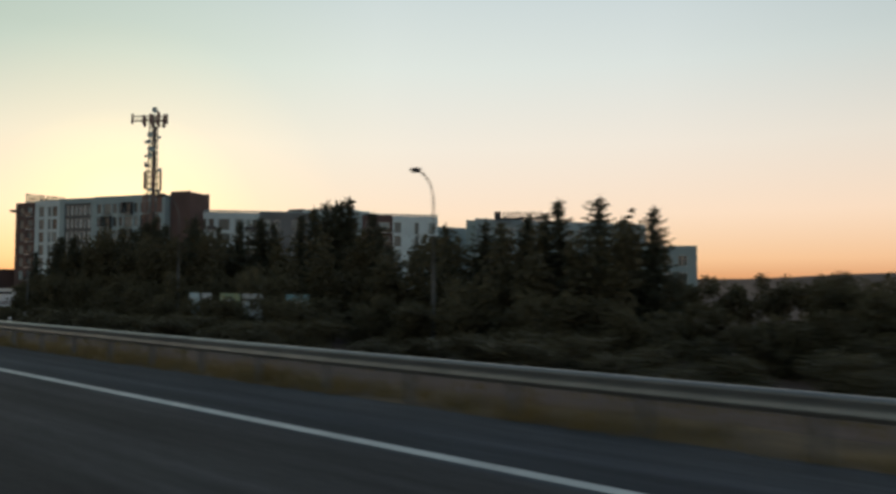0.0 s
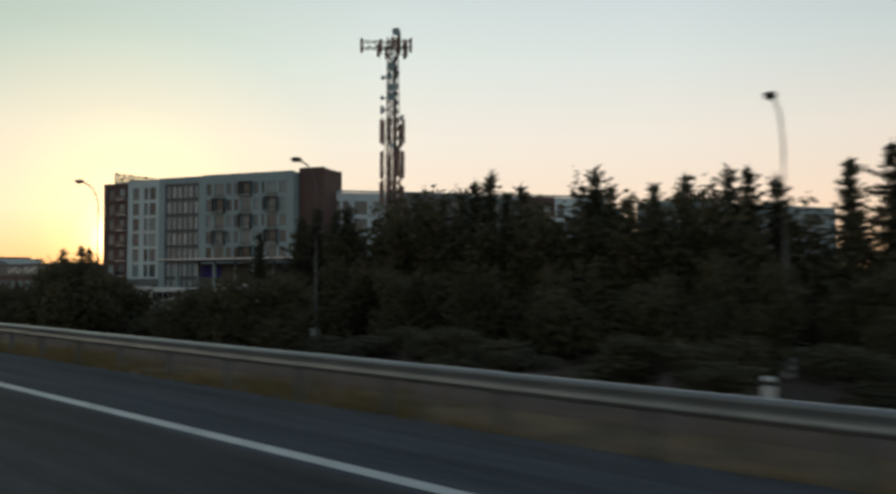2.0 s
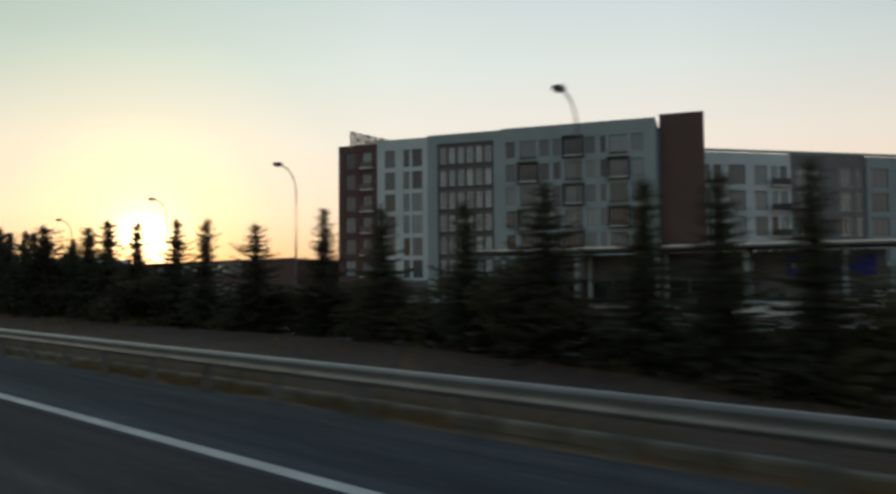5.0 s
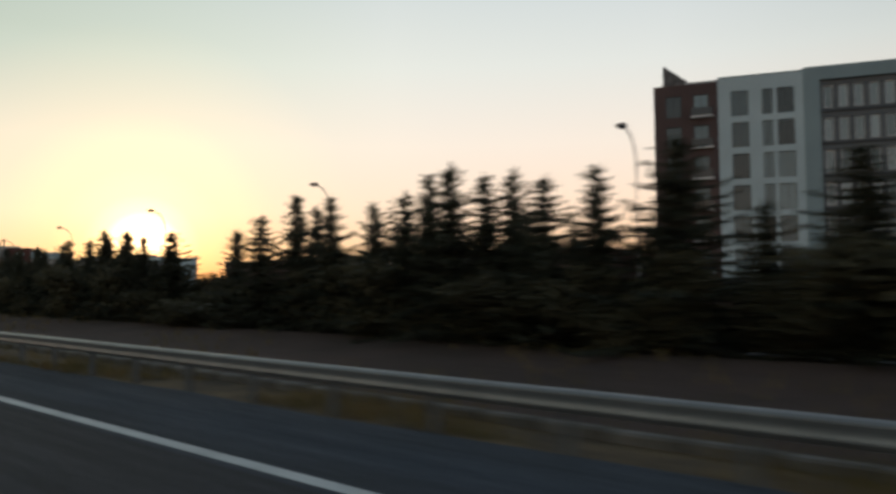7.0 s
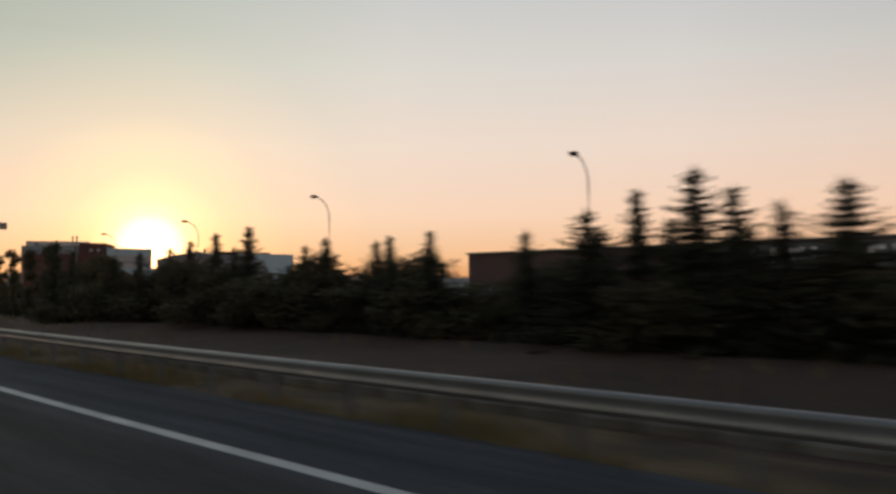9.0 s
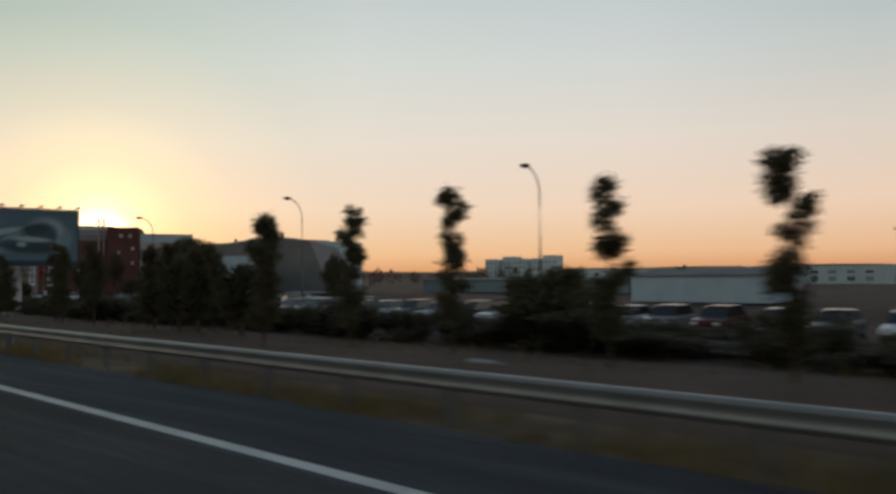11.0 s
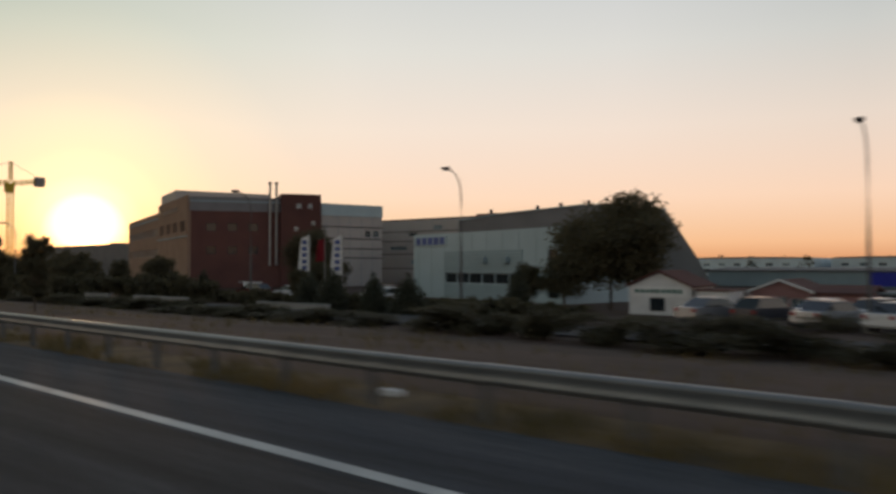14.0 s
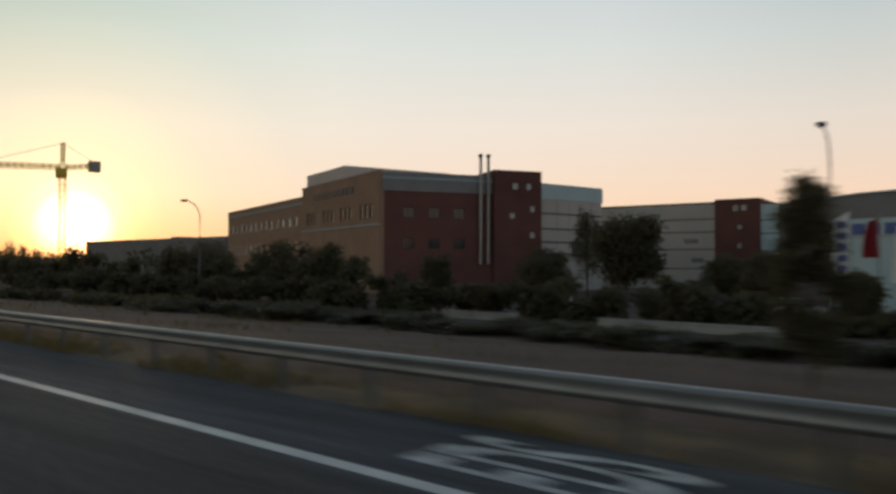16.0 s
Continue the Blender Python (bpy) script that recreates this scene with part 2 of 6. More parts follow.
def road_material(name, base, other, tracks=()):
    """Asphalt with long streaks along the road, worn wheel tracks, stains and coarse grit."""
    m = material(name, base, other, 0.35, 0.85, bump=0.6, fine=45, spec=0.2)
    nd, ln = m.node_tree.nodes, m.node_tree.links
    b = nd["Principled BSDF"]
    colour = b.inputs["Base Color"].links[0].from_socket
    co = nd.new("ShaderNodeTexCoord")
    for size, scale, lo, hi in (((0.03, 1.6, 1.0), 1.0, 0.68, 1.32), ((0.25, 3.5, 1.0), 1.0, 0.8, 1.22), ((1.0, 1.0, 1.0), 9.0, 0.75, 1.25)):
        mp = nd.new("ShaderNodeMapping")
        mp.inputs["Scale"].default_value = size
        ln.new(co.outputs["Object"], mp.inputs["Vector"])
        ns = nd.new("ShaderNodeTexNoise")
        ns.inputs["Scale"].default_value, ns.inputs["Detail"].default_value = scale, 3.0
        ln.new(mp.outputs[0], ns.inputs["Vector"])
        rng_ = nd.new("ShaderNodeMapRange")
        rng_.inputs["From Min"].default_value, rng_.inputs["From Max"].default_value = 0.3, 0.7
        rng_.inputs["To Min"].default_value, rng_.inputs["To Max"].default_value = lo, hi
        ln.new(ns.outputs["Fac"], rng_.inputs["Value"])
        mul = nd.new("ShaderNodeMix")
        mul.data_type, mul.blend_type = "RGBA", "MULTIPLY"
        mul.inputs["Factor"].default_value = 1.0
        ln.new(colour, mul.inputs["A"])
        ln.new(rng_.outputs[0], mul.inputs["B"])
        colour = mul.outputs["Result"]
    if tracks:
        sep = nd.new("ShaderNodeSeparateXYZ")
        ln.new(co.outputs["Object"], sep.inputs[0])
        across = nd.new("ShaderNodeMapRange")
        across.inputs["From Min"].default_value, across.inputs["From Max"].default_value = 0.0, 5.0
        ln.new(sep.outputs["Y"], across.inputs["Value"])
        ramp = nd.new("ShaderNodeValToRGB")
        el = ramp.color_ramp.elements
        el[0].position, el[0].color = 0.0, (1, 1, 1, 1)
        el[1].position, el[1].color = 1.0, (1, 1, 1, 1)
        for y, v in tracks:
            el.new(y / 5.0).color = (v, v, v, 1)
        ln.new(across.outputs[0], ramp.inputs[0])
        mul = nd.new("ShaderNodeMix")
        mul.data_type, mul.blend_type = "RGBA", "MULTIPLY"
        mul.inputs["Factor"].default_value = 1.0
        ln.new(colour, mul.inputs["A"])
        ln.new(ramp.outputs[0], mul.inputs["B"])
        colour = mul.outputs["Result"]
    ln.new(colour, b.inputs["Base Color"])
    return m


def pane_material(name, lo, hi):
    """Window glass before rooms, some with drawn pale curtains, sky reflection painted into the blue-grey: each pane
    has its own depth of grey.
    """
    m = material(name, lo, lo, 0.5, 0.12, fine=2, spec=0.5)
    nd, ln = m.node_tree.nodes, m.node_tree.links
    info = nd.new("ShaderNodeObjectInfo")
    ramp = nd.new("ShaderNodeValToRGB")
    el = ramp.color_ramp.elements
    el[0].position, el[0].color = 0.15, (*lo, 1)
    el[1].position, el[1].color = 0.95, (*hi, 1)
    ln.new(info.outputs["Random"], ramp.inputs[0])
    co = nd.new("ShaderNodeTexCoord")
    fold = nd.new("ShaderNodeTexWave")
    fold.inputs["Scale"].default_value, fold.inputs["Distortion"].default_value = 1.6, 3.0
    ln.new(co.outputs["Object"], fold.inputs["Vector"])
    soft = nd.new("ShaderNodeMapRange")
    soft.inputs["To Min"].default_value, soft.inputs["To Max"].default_value = 0.65, 1.2
    ln.new(fold.outputs["Fac"], soft.inputs["Value"])
    mul = nd.new("ShaderNodeMix")
    mul.data_type, mul.blend_type = "RGBA", "MULTIPLY"
    mul.inputs["Factor"].default_value = 1.0
    ln.new(ramp.outputs[0], mul.inputs["A"])
    ln.new(soft.outputs[0], mul.inputs["B"])
    ln.new(mul.outputs["Result"], nd["Principled BSDF"].inputs["Base Color"])
    return m


ASPHALT = road_material("lane_asphalt", (0.07, 0.071, 0.073), (0.047, 0.048, 0.052), ((0.8, 1.0), (1.7, 0.72), (2.6, 1.1), (3.4, 1.15), (4.0, 0.7), (4.6, 1.05)))
SHOULDER = road_material("shoulder_asphalt", (0.063, 0.071, 0.083), (0.045, 0.053, 0.063))
STRAW = material("straw_litter", (0.21, 0.14, 0.07), (0.06, 0.045, 0.03), 0.9, 0.95, bump=0.8, fine=14, stain=0.1)
PAINT = material("road_paint", (0.72, 0.73, 0.7), (0.4, 0.41, 0.4), 1.2, 0.6, fine=25)
WORN_PAINT = material("worn_road_paint", (0.6, 0.61, 0.6), (0.2, 0.21, 0.21), 2.2, 0.7, fine=18, stain=0.15)
SOIL = material("dry_soil", (0.112, 0.068, 0.053), (0.054, 0.037, 0.028), 0.3, 0.95, bump=0.8, fine=6)
STEEL = material("galvanised_steel", (0.34, 0.34, 0.325), (0.21, 0.215, 0.21), 1.2, 0.42, 0.45, bump=0.06, fine=30)
COLUMN = material("grey_painted_column", (0.5, 0.52, 0.51), (0.36, 0.38, 0.37), 1.2, 0.5, 0.15, bump=0.05, fine=30)
POSTS = material("post_steel", (0.16, 0.165, 0.165), (0.1, 0.1, 0.1), 2, 0.65, 0.3)
CONCRETE = material("concrete", (0.4, 0.39, 0.36), (0.24, 0.23, 0.21), 0.8, 0.9, bump=0.3, fine=18)
KERB = material("dirty_kerb_concrete", (0.27, 0.245, 0.21), (0.1, 0.088, 0.07), 1.6, 0.95, bump=0.5, fine=22, stain=0.1)
GRASS = material("dry_grass", (0.26, 0.17, 0.07), (0.12, 0.1, 0.04), 0.4, 0.9, fine=3)
NEEDLES = leaf_material("conifer_needles", (0.06, 0.064, 0.045), (0.085, 0.088, 0.06))
LEAVES = leaf_material("broad_leaves", (0.082, 0.076, 0.046), (0.115, 0.1, 0.056))
BARK = material("bark", (0.13, 0.09, 0.06), (0.06, 0.045, 0.03), 3, 0.95, bump=0.6, fine=20)
WHITE_WALL = material("white_render", (0.56, 0.67, 0.69), (0.44, 0.53, 0.55), 0.25, 0.85, fine=6)
GREY_WALL = material("grey_render", (0.3, 0.385, 0.4), (0.24, 0.31, 0.325), 0.25, 0.85, fine=6)
DARK_WALL = material("dark_grey_cladding", (0.15, 0.163, 0.17), (0.11, 0.12, 0.125), 0.3, 0.6, fine=6)
BROWN_WALL = material("brown_red_cladding", (0.13, 0.085, 0.078), (0.09, 0.06, 0.056), 0.3, 0.75, fine=8)
BRICK_WALL = material("ochre_brick", (0.33, 0.22, 0.155), (0.24, 0.155, 0.105), 0.3, 0.9, fine=10)
RED_WALL = material("dark_red_brick", (0.15, 0.066, 0.052), (0.1, 0.046, 0.04), 0.3, 0.9, fine=10)
ROOF = material("grey_roof", (0.2, 0.2, 0.2), (0.13, 0.13, 0.13), 0.2, 0.8, fine=5)
GLASS = material("window_glass", (0.03, 0.04, 0.045), (0.02, 0.025, 0.03), 0.5, 0.1, fine=2, spec=0.5)
PALE_PANE = pane_material("pale_curtain_sky_pane", (0.2, 0.26, 0.27), (0.4, 0.48, 0.49))
PANE = pane_material("curtain_sky_pane", (0.03, 0.05, 0.055), (0.23, 0.32, 0.34))
GREY_FRAME = material("dark_window_frame", (0.06, 0.065, 0.07), (0.045, 0.05, 0.055), 2, 0.5)
FRAME = material("pale_window_frame", (0.6, 0.6, 0.58), (0.5, 0.5, 0.48), 2, 0.5)
DARK_METAL = material("dark_metal", (0.07, 0.07, 0.075), (0.04, 0.04, 0.045), 3, 0.5, 0.5)
LATTICE = material("mast_steel", (0.22, 0.14, 0.12), (0.15, 0.1, 0.09), 2, 0.55, 0.4)
BLUE = material("blue_panel", (0.03, 0.04, 0.4), (0.02, 0.03, 0.28), 0.8, 0.5)
RED = material("red_cloth", (0.36, 0.03, 0.04), (0.26, 0.022, 0.03), 1, 0.7)
WHITE = material("white_paint", (0.78, 0.78, 0.76), (0.6, 0.6, 0.58), 1, 0.45)
BLACK = material("black_rubber", (0.02, 0.02, 0.02), (0.03, 0.03, 0.03), 4, 0.8)
YELLOW = material("yellow_panel", (0.7, 0.5, 0.04), (0.5, 0.35, 0.03), 1, 0.5)
POSTER = poster_print()
POSTER_LIGHT = material("pale_poster_ink", (0.27, 0.34, 0.39), (0.2, 0.26, 0.31), 0.6, 0.5, fine=3)
POSTER_DARK = material("dark_poster_ink", (0.03, 0.045, 0.06), (0.05, 0.07, 0.09), 0.6, 0.5, fine=3)


# ---- helpers of this scene ----
def part(name, bm, mat, parent, label="", m=None):
    me = bpy.data.meshes.new(name)
    bm.to_mesh(me)
    bm.free()
    me.materials.append(mat)
    ob = new(name, me)
    ob.parent = parent
    if m is not None:
        ob.matrix_basis = m
    if label:
        ob["label"] = label
    return ob


def again(ob, m, parent=None):
    """The same mesh once more under its parent."""
    o = ob.copy()
    scene.collection.objects.link(o)
    o.parent = parent or ob.parent
    o.matrix_basis = m
    return o


def thing(name, m, label, category, group="", kind=""):
    ob = new(name)
    ob.empty_display_size = 0.3
    ob.matrix_basis = m
    return tagged(ob, label, category, group, kind)


def box(bm, x0, y0, z0, x1, y1, z1, bevel=0.0):
    vs = [bm.verts.new((x, y, z)) for x in (x0, x1) for y in (y0, y1) for z in (z0, z1)]
    fs = [bm.faces.new([vs[i] for i in q]) for q in ((0, 1, 3, 2), (4, 6, 7, 5), (0, 4, 5, 1), (2, 3, 7, 6), (0, 2, 6, 4), (1, 5, 7, 3))]
    if bevel:
        es = list({e for f in fs for e in f.edges})
        bmesh.ops.bevel(bm, geom=es, offset=bevel, segments=1, affect="EDGES")
    return bm


def boxed(*a, bevel=0.0):
    return box(bmesh.new(), *a, bevel=bevel)


def tube(bm, pts, radii, sides=8, cap=True):
    """A round tube along the points."""
    rings = []
    for i, p in enumerate(pts):
        p = Vector(p)
        a, b = Vector(pts[max(i - 1, 0)]), Vector(pts[min(i + 1, len(pts) - 1)])
        q = (b - a).normalized().to_track_quat("Z", "Y")
        r = radii[i] if hasattr(radii, "__len__") else radii
        rings.append([bm.verts.new(p + q @ Vector((r * math.cos(k * math.tau / sides), r * math.sin(k * math.tau / sides), 0))) for k in range(sides)])
    for r0, r1 in zip(rings, rings[1:]):
        for k in range(sides):
            bm.faces.new((r0[k], r0[(k + 1) % sides], r1[(k + 1) % sides], r1[k]))
    if cap:
        bm.faces.new(rings[0][::-1])
        bm.faces.new(rings[-1])
    return bm


def prism(bm, outline, axis, a, b):
    """An outline in two axes drawn out along the third from a to b."""
    def at(p, w):
        q = list(p)
        q.insert(axis, w)
        return bm.verts.new(q)
    lo, hi = [at(p, a) for p in outline], [at(p, b) for p in outline]
    n = len(outline)
    for i in range(n):
        bm.faces.new((lo[i], lo[(i + 1) % n], hi[(i + 1) % n], hi[i]))
    bm.faces.new(lo[::-1])
    bm.faces.new(hi)
    bmesh.ops.recalc_face_normals(bm, faces=bm.faces[:])
    return bm


def ground_z(y, x=-300.0):
    """The land falls from the road to the service road, deepest where the walk begins."""
    if y < 7.0:
        return -0.03
    shallow = np.interp(y, [7.0, 9, 14, 24, 60, 400, 3000], [-0.02, -0.03, -0.3, -1.0, -1.85, -1.9, -2.0])
    deep = np.interp(y, [7.0, 9, 14, 24, 32, 60, 400, 3000], [-0.02, -0.05, -0.7, -1.9, -2.3, -2.3, -2.0, -2.0])
    q = min(1.0, max(0.0, (x + 180.0) / 75.0))
    bank = np.interp(x, [-276, -262, -135, -122], [0, 1, 1, 0]) * np.interp(y, [9, 13, 16, 19, 24], [0, 0.35, 0.72, 0.72, 0])
    return float(shallow * (1 - q) + deep * q + bank)


# ---- ground, road ----
def make_ground():
    bm = bmesh.new()
    xs = [-3600, -1800, -1000] + list(range(-760, 121, 8)) + [400, 1200, 3000]
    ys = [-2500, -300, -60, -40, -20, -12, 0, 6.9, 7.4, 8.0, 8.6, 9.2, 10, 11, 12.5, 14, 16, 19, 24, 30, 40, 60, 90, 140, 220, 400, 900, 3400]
    rows = []
    for y in ys:
        row = []
        for x in xs:
            z = ground_z(y, x)
            if 8.7 < y < 60 and -760 < x < 120:
                z += 0.12 * noise.noise((x * 0.15, y * 0.3, 0))
            # added unseen bank behind the camera, blocks low sky so the rail face reflects dark
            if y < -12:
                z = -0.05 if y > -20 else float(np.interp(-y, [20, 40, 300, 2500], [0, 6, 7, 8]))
            row.append(bm.verts.new((x, y, z)))
        rows.append(row)
    for a, b in zip(rows, rows[1:]):
        for i in range(len(xs) - 1):
            bm.faces.new((a[i], a[i + 1], b[i + 1], b[i]))
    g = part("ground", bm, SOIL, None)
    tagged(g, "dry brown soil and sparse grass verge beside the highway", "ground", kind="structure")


def strip(name, y0, y1, z, mat, label, category, x0=-1500, x1=400, wavy=0.0):
    bm = bmesh.new()
    xs = np.arange(x0, x1 + 0.1, 2.0)
    a = [bm.verts.new((x, y0, z)) for x in xs]
    far = y1 if callable(y1) else (lambda x: y1)
    b = [bm.verts.new((x, far(x) + wavy * noise.noise((x * 0.4, 3, 0)) + wavy * 0.6 * noise.noise((x * 1.7, 9, 0)), z)) for x in xs]
    for i in range(len(xs) - 1):
        bm.faces.new((a[i], a[i + 1], b[i + 1], b[i]))
    return tagged(part(name, bm, mat, None), label, category, kind="structure")


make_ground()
strip("road", -9.0, 4.72, 0.0, ASPHALT, "worn grey asphalt lanes of the highway", "road")
def edge_of_shoulder(x):
    return float(np.interp(x, [-262, -205, -190, -165, -95, -80], [7.2, 7.15, 7.3, 7.4, 7.55, 7.25]))


strip("road_shoulder", 4.72, edge_of_shoulder, 0.0, SHOULDER, "dark bluish asphalt hard shoulder with ragged edge", "road", wavy=0.22)
strip("dry_verge", 6.95, 8.75, -0.008, STRAW, "strip of flattened straw-coloured grass under the guard rail", "verge", wavy=0.5)
strip("edge_line", 4.83, 5.03, 0.004, PAINT, "white painted edge line along the shoulder", "road marking")
bm = bmesh.new()
line = [[bm.verts.new((x, y, ground_z(y, x) + 0.09)) for y in (27.0, 33.5)] for x in range(-700, -99, 10)]
for p, q in zip(line, line[1:]):
    bm.faces.new((p[0], q[0], q[1], p[1]))
tagged(part("service_road", bm, ASPHALT, None), "grey asphalt service road behind the verge", "road", kind="structure")


def writing(text, m, width, height, mat, parent):
    cu = bpy.data.curves.new("letters", "FONT")
    cu.body = text
    cu.offset = 0.025
    tmp = new("letters", cu)
    me = bpy.data.meshes.new_from_object(tmp.evaluated_get(bpy.context.evaluated_depsgraph_get()))
    bpy.data.objects.remove(tmp)
    co = np.array([v.co for v in me.vertices])
    lo, hi = co.min(0), co.max(0)
    for v in me.vertices:
        v.co = ((v.co.x - lo[0]) / (hi[0] - lo[0]) * width, (v.co.y - lo[1]) / (hi[1] - lo[1]) * height, 0)
    me.materials.append(mat)
    ob = new("letters", me)
    ob.parent, ob.matrix_basis = parent, m
    return ob


for x in (-398.85, -224.6):
    ob = writing("EDS", Matrix(((0, -1, 0, x), (1, 0, 0, 5.48), (0, 0, 1, 0.006), (0, 0, 0, 1))), 1.34, 2.8, WORN_PAINT, None)
    ob.name = "road_lettering"
    tagged(ob, "worn white capital letters painted on the shoulder", "road marking", "shoulder lettering", "structure")


# ---- guard rail ----
RAIL_Y, RAIL_TOP = 7.31, 0.752


def make_rail():
    rail = thing("guard_rail", pose(0, RAIL_Y, 0), "galvanised steel W-beam guard rail on short posts", "guard rail", kind="structure")
    prof = [(0.03, -0.012), (0.0, 0.002), (-0.045, 0.0), (-0.08, -0.014), (-0.1, -0.04), (-0.1, -0.062), (-0.086, -0.09), (-0.071, -0.125), (-0.066, -0.152), (-0.067, -0.178), (-0.073, -0.21), (-0.074, -0.23), (-0.066, -0.245), (-0.042, -0.27), (-0.01, -0.3)]
    length, bm = 4.0, bmesh.new()
    prof = [(y, z * 0.9) for y, z in prof]
    outline = [(y, RAIL_TOP + z) for y, z in prof] + [(y + 0.012, RAIL_TOP + z * 0.98 - 0.004) for y, z in reversed(prof)]
    lo, hi = [bm.verts.new((0, *p)) for p in outline], [bm.verts.new((length + 0.12, *p)) for p in outline]
    for i in range(len(outline)):
        j = (i + 1) % len(outline)
        bm.faces.new((lo[i], lo[j], hi[j], hi[i]))
    bmesh.ops.recalc_face_normals(bm, faces=bm.faces[:])
    first = part("beam", bm, STEEL, rail, m=pose(34, 0, 0))

    def one_post(bm, x):
        box(bm, x - 0.05, 0.05, -0.35, x + 0.05, 0.13, RAIL_TOP - 0.02)
        box(bm, x - 0.06, 0.012, RAIL_TOP - 0.24, x + 0.06, 0.05, RAIL_TOP - 0.03)
        return bm
    post = part("post", one_post(bmesh.new(), 0), POSTS, rail, m=pose(36, 0, 0))
    for i in range(1, 235):
        wob = 0.012 * noise.noise((i * 0.9, 1, 0))
        again(first, pose(34 - length * i, 0.003 * (i % 2) + wob, wob * 0.6, 0, 0, 0))
    for i in range(1, 245):
        again(post, pose(36 - 2.0 * i, 0, 0, 0.8 * noise.noise((i * 1.7, 3, 0)), 0, 0))
    bm = bmesh.new()
    for i in range(245, 468):
        one_post(bm, 36 - 2.0 * i)
    far = part("far_posts", bm, POSTS, rail)
    far["kind"] = "stuff"


make_rail()


def make_kerb():
    kerb = thing("kerb", pose(0, 0, 0), "weathered concrete kerb at the edge of the shoulder", "kerb", kind="structure")
    first = part("kerb_stone", boxed(0.012, 0, -0.2, 0.988, 0.22, 0.13, bevel=0.03), KERB, kerb, m=pose(-86, 8.2, 0))
    for i in range(1, 160):
        again(first, pose(-86 - i, np.interp(-86 - i, [-246, -195, -166, -110, -86], [9.0, 8.85, 7.92, 7.92, 8.2]) + 0.03 * noise.noise((i * 1.3, 0, 0)), 0.02 * noise.noise((i * 0.7, 5, 0)), 0, 0, 0.4 * noise.noise((i * 2.1, 2, 0))))


make_kerb()


# ---- street lamps ----
def make_lamp():
    lamp = thing("street_lamp", pose(0, 0, 0), "tall grey steel street lamp with curved arm", "street lamp", "street lamps")
    part("base", boxed(-0.28, -0.28, -0.4, 0.28, 0.28, 0.75, bevel=0.05), CONCRETE, lamp, "pale concrete base")
    pts = [(0, 0, 0.6), (0, 0, 4), (0, 0, 8.0)] + [(0, -1.35 * (1 - math.cos(a)), 8.0 + 1.58 * math.sin(a)) for a in np.linspace(0.2, 1.5, 8)] + [(0, -1.45, 9.62)]
    part("pole", tube(bmesh.new(), pts, [0.11, 0.085, 0.055] + [0.045] * 9, 8), POSTS, lamp)
    bm = bmesh.new()
    prism(bm, [(-1.3, 9.6), (-1.35, 9.71), (-1.6, 9.77), (-1.95, 9.72), (-2.0, 9.63), (-1.7, 9.54)], 0, -0.17, 0.17)
    head = part("lamp_head", bm, DARK_METAL, lamp, "dark lamp head")
    part("lens", boxed(-0.1, -1.92, 9.51, 0.1, -1.5, 9.545), GLASS, head)
    return lamp


LAMPS = [(-29.3, 30.8, 8.65), (-57.3, 30.2, 9.2), (-86.1, 29.3, 9.56), (-113.7, 27.7, 10.37), (-139.8, 28.1, 10.54), (-166, 32, 10.4), (-192, 35.9, 10.2), (-221.1, 38.5, 10.0), (-250.6, 38.5, 9.85), (-278.6, 38.5, 9.6),
         (-302.6, 38.3, 9.0), (-329.5, 39.8, 9.1), (-356, 39.2, 8.9), (-381.4, 38.6, 8.7), (-404.8, 37.3, 8.6), (-459.3, 37, 7.9)]
lamp = make_lamp()
for i, (x, y, z) in enumerate(LAMPS):
    base = ground_z(y + 1.95, x) - 0.02
    m = pose(x, y + 1.95, base)
    o = lamp if i == 0 else copy_thing(lamp, m)
    o.matrix_basis = m
    o.scale = (1, 1, (z - base) / 9.66)


